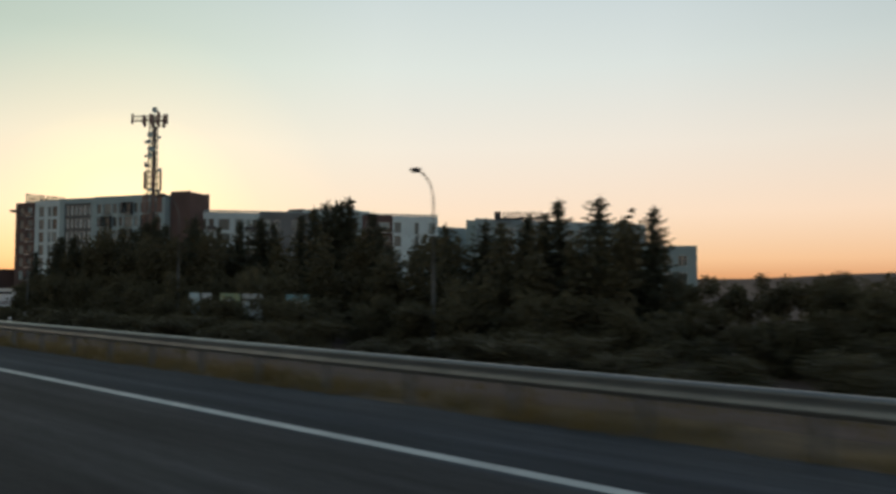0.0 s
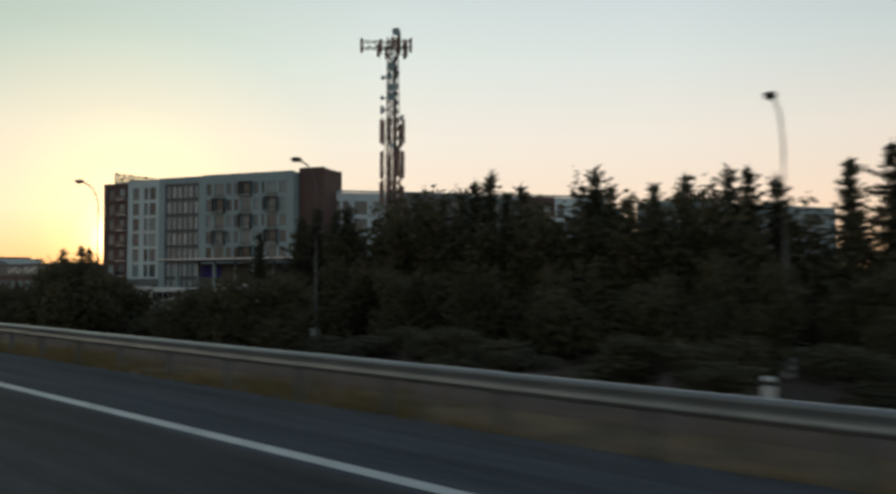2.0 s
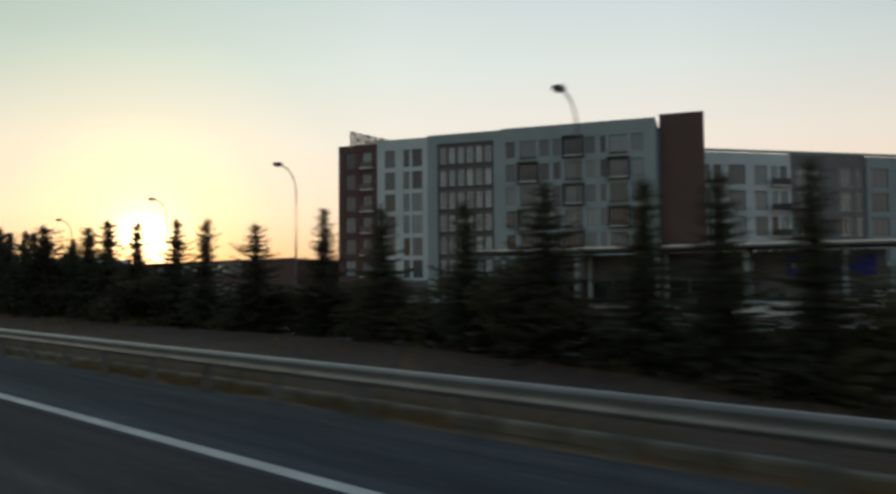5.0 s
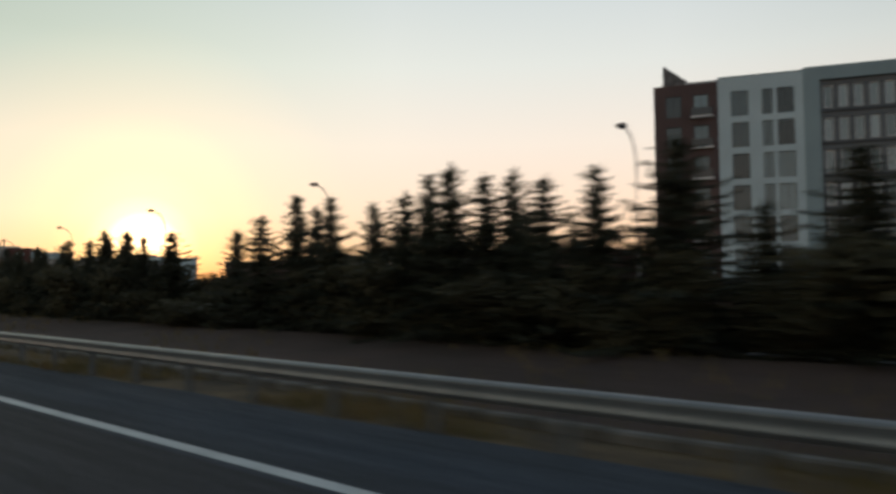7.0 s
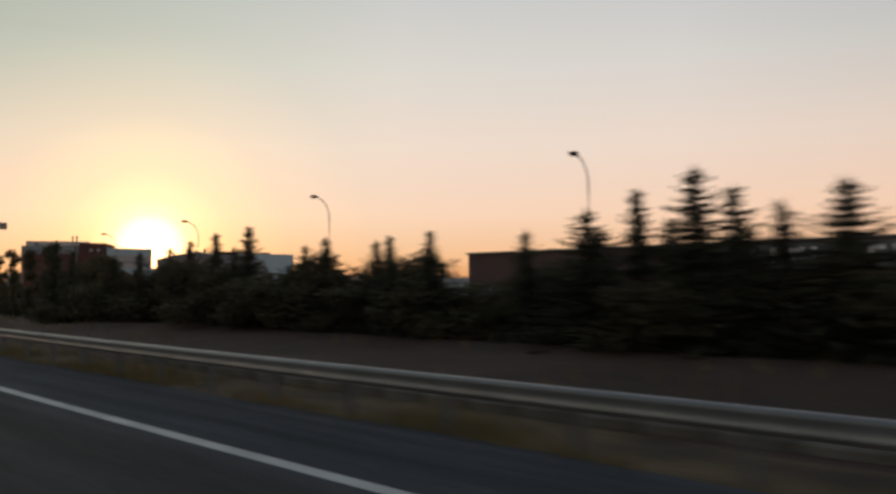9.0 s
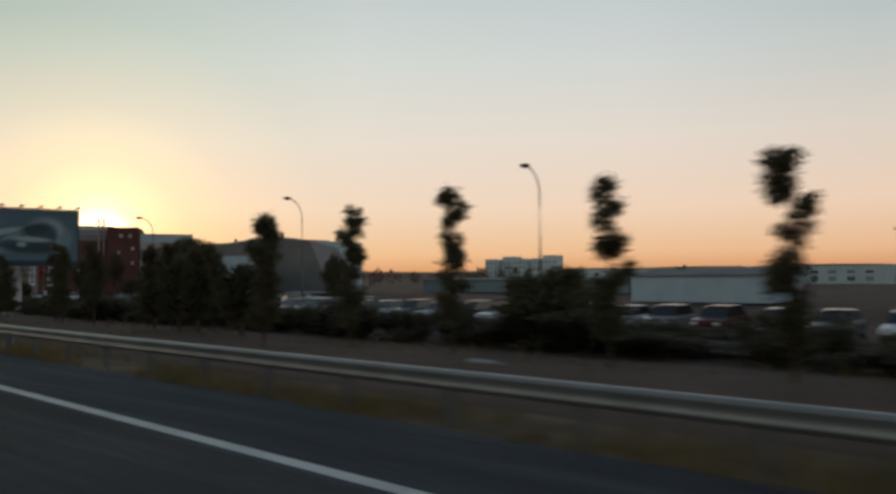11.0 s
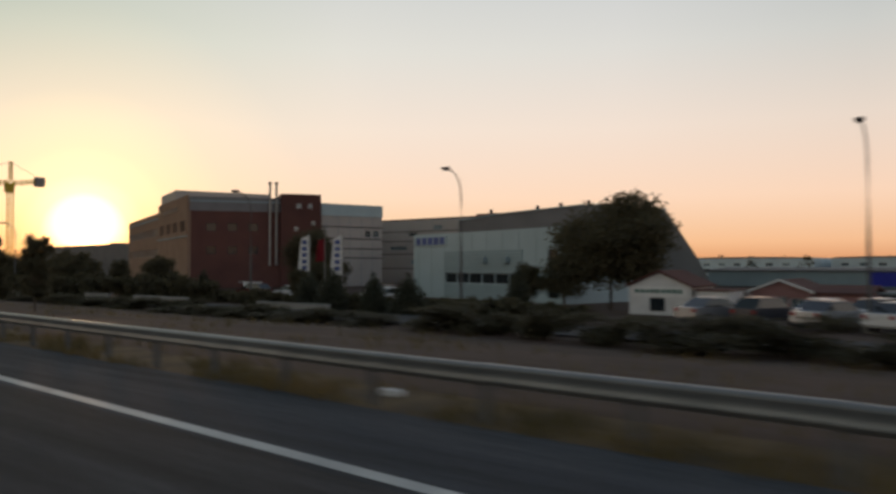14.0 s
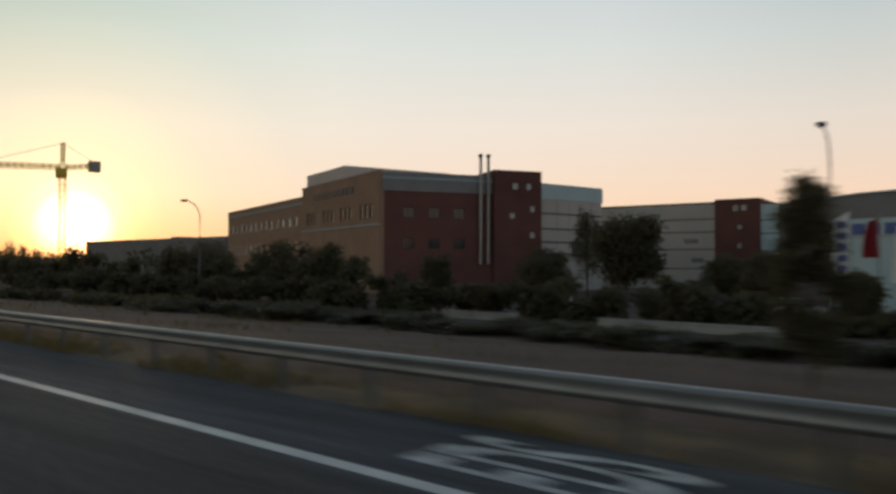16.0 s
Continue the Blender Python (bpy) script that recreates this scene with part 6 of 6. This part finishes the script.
# ---- filling station ----
def make_station():
    s = thing("filling_station", pose(-178.5, 70.5, -1.5, 0, 0, 13.5), "filling station with long flat canopy and blue fascia", "filling station")
    L = 45.0
    part("canopy", boxed(0, 0, 6.55, L, 9, 6.95, bevel=0.05), DARK_WALL, s, "long flat dark canopy")
    part("canopy_edge", boxed(-0.06, -0.07, 6.8, L + 0.06, -0.004, 7.0), WHITE, s, "white edge strip")
    for k in range(5):
        for y in (1.8, 7.2):
            part("column", boxed(3 + 9.2 * k, y - 0.25, 0, 3.5 + 9.2 * k, y + 0.25, 6.55, bevel=0.03), GREY_WALL, s)
    part("shop", shell(bmesh.new(), 2, L - 1, 8.4, 14, 0, 6.3, True), DARK_WALL, s)
    for a, b in ((2.5, 8.0), (34.4, 38.6), (39.0, 43.0)):
        part("fascia", boxed(a, 8.22, 3.6, b, 8.39, 5.8, bevel=0.02), BLUE, s, "bright blue fascia board")
    for k in range(5):
        part("fascia_bar", boxed(34.9 + 0.7 * k, 8.15, 4.4, 35.3 + 0.7 * k, 8.215, 5.1), WHITE, s)
    for k in range(7):
        part("shop_window", boxed(9.2 + 3 * k, 8.3, 0.4, 11.8 + 3 * k, 8.39, 3.1), GLASS, s)
    for k in range(4):
        p = part("pump", boxed(6 + 9.2 * k, 4.2, 0, 6.9 + 9.2 * k, 4.8, 1.9, bevel=0.05), GREY_FRAME, s)
        part("pump_screen", boxed(6.15 + 9.2 * k, 4.16, 1.1, 6.75 + 9.2 * k, 4.196, 1.6), GLASS, p)
        part("island", boxed(4.5 + 9.2 * k, 3.9, -0.1, 8.4 + 9.2 * k, 5.1, 0.16, bevel=0.03), CONCRETE, s)


make_station()


# ---- shop row, halls and far blocks beyond the car park ----
SHED_BLUE = material("pale_blue_sheet", (0.5, 0.62, 0.68), (0.4, 0.52, 0.58), 0.4, 0.5, fine=10)


def make_shops():
    PINK = material("pinkish_render", (0.36, 0.2, 0.19), (0.28, 0.15, 0.14), 0.4, 0.85)
    k = thing("kiosk", pose(-373.3, 50.2, -1.35, 0, 0, 3), "white gabled kiosk with sign board", "kiosk")
    part("wall", prism(bmesh.new(), [(0, -0.6), (4.6, -0.6), (4.6, 1.75), (2.3, 2.75), (0, 1.75)], 1, 0, 5), WHITE, k)
    bm = prism(bmesh.new(), [(-0.2, 1.72), (2.3, 2.82), (4.8, 1.72), (4.8, 1.84), (2.3, 2.96), (-0.2, 1.84)], 1, -0.25, 5.2)
    part("roof", bm, RED_WALL, k)
    part("sign_board", boxed(0.3, -0.08, 1.0, 4.3, -0.004, 1.75, bevel=0.01), WHITE, k)
    for i in range(9):
        part("sign_bar", boxed(0.5 + 0.4 * i, -0.1, 1.3, 0.78 + 0.4 * i, -0.083, 1.58), material("green_ink", (0.03, 0.16, 0.12)) if i == 0 else bpy.data.materials["green_ink"], k)
    part("door", boxed(1.6, -0.03, 0, 2.7, -0.003, 0.95), GLASS, k)
    x = thing("kiosk_annex", pose(-368.4, 50.6, -1.35, 0, 0, 3), "small white flat-roofed annex beside the kiosk", "annex")
    section(x, "wall", WHITE, 0, 2.2, 0, 3.5, -0.6, 1.5, [(0.4, 0.0, 1.8, 1.1)], 1)
    part("roof", boxed(-0.1, -0.15, 1.504, 2.3, 3.6, 1.62, bevel=0.02), RED_WALL, x)
    h = thing("pink_shop", pose(-366.2, 55.5, -1.6, 0, 0, 2), "low pink rendered shop with a white-trimmed gable", "building")
    section(h, "wall", PINK, 0, 3.9, 0, 7, -0.5, 1.65, [(0.5, -0.1, 1.5, 1.2), (1.75, -0.1, 2.4, 1.3), (2.6, -0.1, 3.5, 1.2)], 1, WHITE, label="pink gable front")
    part("gable", prism(bmesh.new(), [(0, 1.654), (3.9, 1.654), (1.95, 2.35)], 1, 0.0, 6.9), PINK, h)
    part("gable_trim", prism(bmesh.new(), [(-0.3, 1.55), (1.95, 2.42), (4.2, 1.55), (4.2, 1.68), (1.95, 2.56), (-0.3, 1.68)], 1, -0.35, -0.2), WHITE, h, "white barge boards")
    part("gable_roof", prism(bmesh.new(), [(-0.25, 1.55), (1.95, 2.4), (4.15, 1.55), (4.15, 1.66), (1.95, 2.53), (-0.25, 1.66)], 1, -0.197, 7.1), RED_WALL, h, "rust-red pitched roof")
    section(h, "wall", PINK, 3.9, 7.4, 0.8, 6, -0.5, 1.5, [(4.3, -0.1, 5.4, 1.0), (5.8, -0.1, 6.9, 1.0)], 1, WHITE, label="pink side range")
    part("roof", prism(bmesh.new(), [(0.5, 1.5), (3.4, 2.0), (6.3, 1.5), (6.3, 1.62), (3.4, 2.12), (0.5, 1.62)], 0, 3.95, 7.7), RED_WALL, h)
    for px in (4.2, 5.6, 7.2):
        part("post", boxed(px, -0.1, -0.4, px + 0.1, 0.0, 1.3), WHITE, h)
    a = thing("awning", pose(-361.3, 60, -1.8), "dark open carport with a flat pale-edged roof", "awning")
    part("roof", boxed(0, 0, 1.6, 9.2, 6, 1.78, bevel=0.03), DARK_WALL, a)
    part("roof_edge", boxed(-0.05, -0.08, 1.62, 9.25, -0.004, 1.8), GREY_WALL, a)
    for i in range(4):
        part("post", boxed(0.2 + 2.8 * i, 0.2, -0.1, 0.32 + 2.8 * i, 0.32, 1.6), GREY_WALL, a)
    part("back_wall", boxed(0, 5.8, -0.1, 9.2, 6.0, 1.6), DARK_WALL, a)
    part("end_wall", boxed(8.4, 0.4, -0.1, 9.2, 0.6, 1.6), WHITE, a, "white end wall")
    b = thing("long_low_hall", pose(-398, 131, -1.7), "long low blue-grey hall with bright blue sign panel", "building")
    part("wall", shell(bmesh.new(), 0, 62, 0, 22, 0, 2.7, True), GREY_WALL, b)
    part("roof", prism(bmesh.new(), [(-0.4, 2.65), (11, 3.1), (22.4, 2.65), (22.4, 2.8), (11, 3.25), (-0.4, 2.8)], 0, -0.3, 62.3), ROOF, b)
    part("sign_panel", boxed(25.5, -0.12, 0.3, 33.5, -0.004, 2.5, bevel=0.02), BLUE, b, "bright blue sign panel")
    for i in range(4):
        part("shutter", boxed(38 + 5.6 * i, -0.06, 0, 41.2 + 5.6 * i, -0.004, 2.6), ROOF, b)
    # long pale works far off with low arched roofs
    for i, (x0, w) in enumerate(((-460, 46), (-410, 40), (-366, 44), (-318, 46), (-268, 50))):
        f = thing("far_works", pose(x0, 268 + 6 * (i % 2), -1.9), "long pale industrial hall with low arched roof", "building", "far works halls")
        section(f, "wall", WHITE_WALL, 0, w, 0, 30, 0, 6.3, [(3 + 5.5 * q, 1.0, 5.4 + 5.5 * q, 2.6) for q in range(int(w / 5.5) - 1)] + [(3 + 5.5 * q, 3.5, 5.4 + 5.5 * q, 4.6) for q in range(int(w / 5.5) - 1)], 1)
        arch = [(w * (q / 14), 6.32 + 0.45 * math.sin(math.pi * q / 14) ** 0.5) for q in range(15)]
        part("roof", prism(bmesh.new(), arch + [(w, 6.31), (0, 6.31)], 1, -0.3, 30), ROOF, f)
    s = thing("pale_shed", pose(-321.6, 90, -1.6), "plain pale blue sheet-clad shed", "building")
    part("wall", shell(bmesh.new(), 0, 17.5, 0, 14, 0, 3.3, True), SHED_BLUE, s)
    part("roof", prism(bmesh.new(), [(-0.3, 3.25), (7, 4.1), (14.3, 3.25), (14.3, 3.4), (7, 4.25), (-0.3, 3.4)], 0, -0.2, 17.7), ROOF, s)
    for q in range(8):
        part("rib", boxed(1.1 + 2.1 * q, -0.05, 0, 1.16 + 2.1 * q, -0.003, 3.2), SHED_BLUE, s)
    f = plain_block("distant_hall", pose(-663, 120, 0), "long flat-roofed hall dark against the sunset", 86, 18, 9.3, DARK_WALL, [], [], 1.6)
    part("roof_unit", boxed(50, 4, 9.3, 55, 9, 10.4), ROOF, f)
    part("roof_unit", boxed(74, 3, 9.3, 84, 10, 9.9), ROOF, f)
    for i in range(5):
        t = plain_block("apartment_tower", pose(-578 + 11.5 * i, 385 + 4 * (i % 2), 0, 0, 0, 8), "distant pale apartment tower in a row", 9.5, 9, 12.5 + 1.6 * (i % 3 == 1), WHITE_WALL, [(1.2, 2.4), (4.1, 5.3), (7.0, 8.2)], [11 - 3 * q for q in range(4)], 1.6)
        tagged(t, group="far apartment towers")


make_shops()

# ground-floor odds: banners, flag, entrance sign, marker
def banner_flag(x, y, top, w, h, mat, label, bars, turn=38.0):
    f = thing("banner_flag", pose(x, y, ground_z(y, x), 0, 0, turn), label, "flag", "banner flags")
    z = top - ground_z(y, x)
    part("pole", tube(bmesh.new(), [(0, 0, -0.3), (0, 0, z + 0.15)], [0.06, 0.035], 8), STEEL, f)
    bm = bmesh.new()
    n = 10
    rows = []
    for i in range(n + 1):
        q = i / n
        rows.append([bm.verts.new((-0.05 - w * u * (0.5 + 0.5 * q ** 0.5), 0.1 * math.sin(5 * u + 4 * q), z - h * q - (0.3 * u if q < 0.05 else 0))) for u in (0, 0.25, 0.5, 0.75, 1.0)])
    for a, b in zip(rows, rows[1:]):
        for i in range(4):
            bm.faces.new((a[i], a[i + 1], b[i + 1], b[i]))
    bmesh.ops.solidify(bm, geom=bm.faces[:], thickness=0.012)
    cloth = part("cloth", bm, mat, f)
    for k in range(bars):
        zz = z - h * (0.14 + 0.8 * k / bars)
        part("print_bar", boxed(-w * 0.6, -0.17, zz - h * 0.1, -w * 0.22, -0.15, zz), SIGN_BLUE, cloth)


banner_flag(-402.4, 48.1, 5.0, 1.25, 4.0, WHITE, "white vertical banner with blue block print on a pole", 5)
banner_flag(-405.3, 46.4, 5.0, 1.2, 3.9, WHITE, "white vertical banner with blue block print on a pole", 5)
banner_flag(-404.0, 47.2, 4.7, 0.9, 2.3, RED, "red flag hanging from a steel pole", 0)
banner_flag(-3.6, 33, 5.0, 2.2, 1.5, RED, "large red flag on a steel pole", 0, 150)

gate = thing("entrance_sign", pose(-433.0, 58, ground_z(58, -433), 0, 0, 8), "white framed entrance sign on two posts", "sign")
part("board", boxed(-0.4, 0, 0.75, 3.0, 0.15, 1.65, bevel=0.02), WHITE, gate)
part("top_rail", boxed(-1.4, 0.02, 1.56, -0.403, 0.12, 1.65, bevel=0.01), WHITE, gate)
for x in (2.0, 2.75):
    part("post", boxed(x, 0.02, -0.2, x + 0.14, 0.12, 0.75), WHITE, gate)
for k in range(4):
    part("sign_bar", boxed(0.1 + 0.6 * k, -0.02, 1.05, 0.55 + 0.6 * k, -0.003, 1.4), DARK_METAL, gate)

marker = thing("marker_post", pose(-53.9, 18.0, ground_z(18, -53.9)), "small white marker post on the verge", "marker post")
part("post", boxed(-0.12, -0.08, -0.2, 0.12, 0.08, 0.75, bevel=0.03), WHITE, marker)
part("cap", boxed(-0.13, -0.09, 0.55, 0.13, 0.09, 0.65), DARK_METAL, marker)

for x, w, h in ((-52.4, 1.0, 0.95), (-50.6, 0.7, 0.85), (-48.7, 0.9, 0.9), (-46.3, 0.8, 0.95), (-44.3, 0.6, 0.6), (-43.2, 0.7, 0.75), (-41.9, 1.2, 0.95), (-38.4, 1.2, 0.9), (-36.0, 1.3, 1.0)):
    put_bush(int(-x) % 3, x, 28.2, w, h, -40 * x)

# printed hoarding panels on posts beyond the verge
HOARD_BLUE = material("pale_blue_print", (0.2, 0.38, 0.48), (0.5, 0.56, 0.58), 1.6, 0.5, fine=3)
HOARD_YELLOW = material("yellow_green_print", (0.42, 0.4, 0.16), (0.12, 0.24, 0.2), 1.7, 0.5, fine=3)
HOARD_PALE = material("greyish_white_print", (0.52, 0.55, 0.57), (0.22, 0.27, 0.31), 1.5, 0.5, fine=4)
HOARD_TEAL = material("teal_print", (0.07, 0.2, 0.25), (0.2, 0.34, 0.38), 1.6, 0.5, fine=3)
for x, w, mat, tint in ((-51.9, 1.3, HOARD_BLUE, "pale blue"), (-50.2, 1.2, HOARD_PALE, "greyish white"), (-47.8, 2.5, HOARD_YELLOW, "yellow-green"), (-45.0, 2.3, HOARD_PALE, "greyish white"), (-40.0, 2.2, HOARD_TEAL, "teal")):
    base = ground_z(30.0, x)
    h = thing("hoarding_panel", pose(x, 30.0, base), tint + " printed hoarding panel on two posts behind the verge", "hoarding", "hoarding panels")
    part("board", boxed(0, 0, -0.6 - base, w, 0.06, 1.1 - base, bevel=0.01), mat, h)
    for px in (0.12, w - 0.2):
        part("post", boxed(px, 0.064, -0.2, px + 0.08, 0.14, 1.05 - base), POSTS, h)
    for k in range(2):
        part("print_bar", boxed(w * 0.15, -0.012, 0.55 - base - 0.45 * k, w * (0.8 - 0.15 * k), -0.004, 0.7 - base - 0.45 * k), POSTER_DARK if mat is HOARD_PALE else HOARD_PALE, h)

# low walls and pale slabs on the verge
for x, y, w in ((-113, 27, 6.0), (-120, 26.5, 5.0), (-96.4, 35.5, 3.4), (-395, 33, 8.0), (-414, 33, 9.0), (-424, 33, 5.0)):
    wall = thing("low_wall", pose(x, y, ground_z(y, x)), "low pale concrete wall at the car park edge", "wall", "low walls")
    part("block", boxed(0, 0, -0.3, w, 0.3, 0.45, bevel=0.03), CONCRETE, wall)
    part("coping", boxed(-0.05, -0.05, 0.454, w + 0.05, 0.35, 0.52, bevel=0.015), CONCRETE, wall)


for x, y in ((-288.5, 15.5), (-335.3, 14.5)):
    slab = thing("concrete_slab", pose(x, y, ground_z(y, x) + 0.05, 2, 3, 12), "broken pale concrete slab lying on the verge", "slab", "verge slabs")
    part("block", boxed(0, 0, -0.12, 0.8, 0.45, 0.03, bevel=0.02), CONCRETE, slab)
    part("chip", boxed(0.9, 0.1, -0.12, 1.1, 0.35, 0.0, bevel=0.02), CONCRETE, slab)


for x, y, a in ((-356.3, 8.1, 20), (-381.0, 7.98, 70)):
    litter = thing("litter", pose(x, y, 0.02, 0, 0, a), "crumpled pale scrap of litter at the road edge", "litter", "roadside litter")
    bm = boxed(-0.16, -0.1, -0.04, 0.16, 0.1, 0.05)
    bmesh.ops.subdivide_edges(bm, edges=bm.edges[:], cuts=2, use_grid_fill=True)
    for v in bm.verts:
        v.co += 0.05 * noise.noise_vector(v.co * 9.0 + Vector((x, y, 0)))
    part("scrap", bm, WHITE, litter)


# ---- grass on the verge ----
def make_grass():
    r = random.Random(17)
    verts, faces = [], []
    def blade(x, y, z, h, w):
        a, lean = r.uniform(0, 6.3), r.uniform(-0.6, 0.6)
        dx, dy = math.cos(a) * w, math.sin(a) * w
        i = len(verts)
        verts.extend([(x - dx, y - dy, z - 0.03), (x + dx, y + dy, z - 0.03), (x + lean * h + 0.3 * dx, y + r.uniform(-0.4, 0.4) * h, z + h)])
        faces.append((i, i + 1, i + 2))
    for _ in range(34000):
        x = r.uniform(-450, 20)
        near = edge_of_shoulder(x)
        y = near + abs(r.gauss(0, 0.75)) + (0.1 if -190 < x < -86 else -0.08)
        lush = noise.noise((x * 0.3, y * 0.7, 7))
        if lush < -0.2:
            continue
        for _ in range(3):
            blade(x + r.uniform(-0.12, 0.12), y + r.uniform(-0.1, 0.1), ground_z(y, x), r.uniform(0.08, 0.26) * (1 + max(0, lush)), r.uniform(0.008, 0.022))
    for _ in range(15000):
        x, y = r.uniform(-450, 20), r.uniform(9, 24)
        if noise.noise((x * 0.12, y * 0.3, 2)) < 0.0:
            continue
        for _ in range(2):
            blade(x, y, ground_z(y, x), r.uniform(0.1, 0.4), r.uniform(0.01, 0.03))
    me = bpy.data.meshes.new("verge_grass")
    me.from_pydata(verts, [], faces)
    me.materials.append(GRASS)
    tagged(new("verge_grass", me), "dry yellowish grass and weeds on the verge", "grass", kind="stuff")


make_grass()


# ---- the whole plan follows the turn of the road ----
def bend_mesh(me, dy=0.0):
    for v in me.vertices:
        x, y, _ = bent(v.co.x, v.co.y + dy)
        v.co.x, v.co.y = x, y - dy


def follow_road():
    flat = Matrix.Identity(4)
    stay = {long_shop, sign_tower, tower}
    for ob in list(scene.objects):
        if ob.parent or ob in stay or ob.type not in ("MESH", "EMPTY"):
            continue
        if ob.type == "MESH" and ob.matrix_basis == flat:
            bend_mesh(ob.data)
        elif ob.name in ("guard_rail", "kerb"):
            for c in ob.children:
                if c.name == "far_posts":
                    bend_mesh(c.data, RAIL_Y)
                else:
                    c.matrix_basis = ob.matrix_basis.inverted() @ bent_pose(ob.matrix_basis @ c.matrix_basis)
        elif ob.location.x < BEND_FROM:
            ob.matrix_basis = bent_pose(ob.matrix_basis)


follow_road()
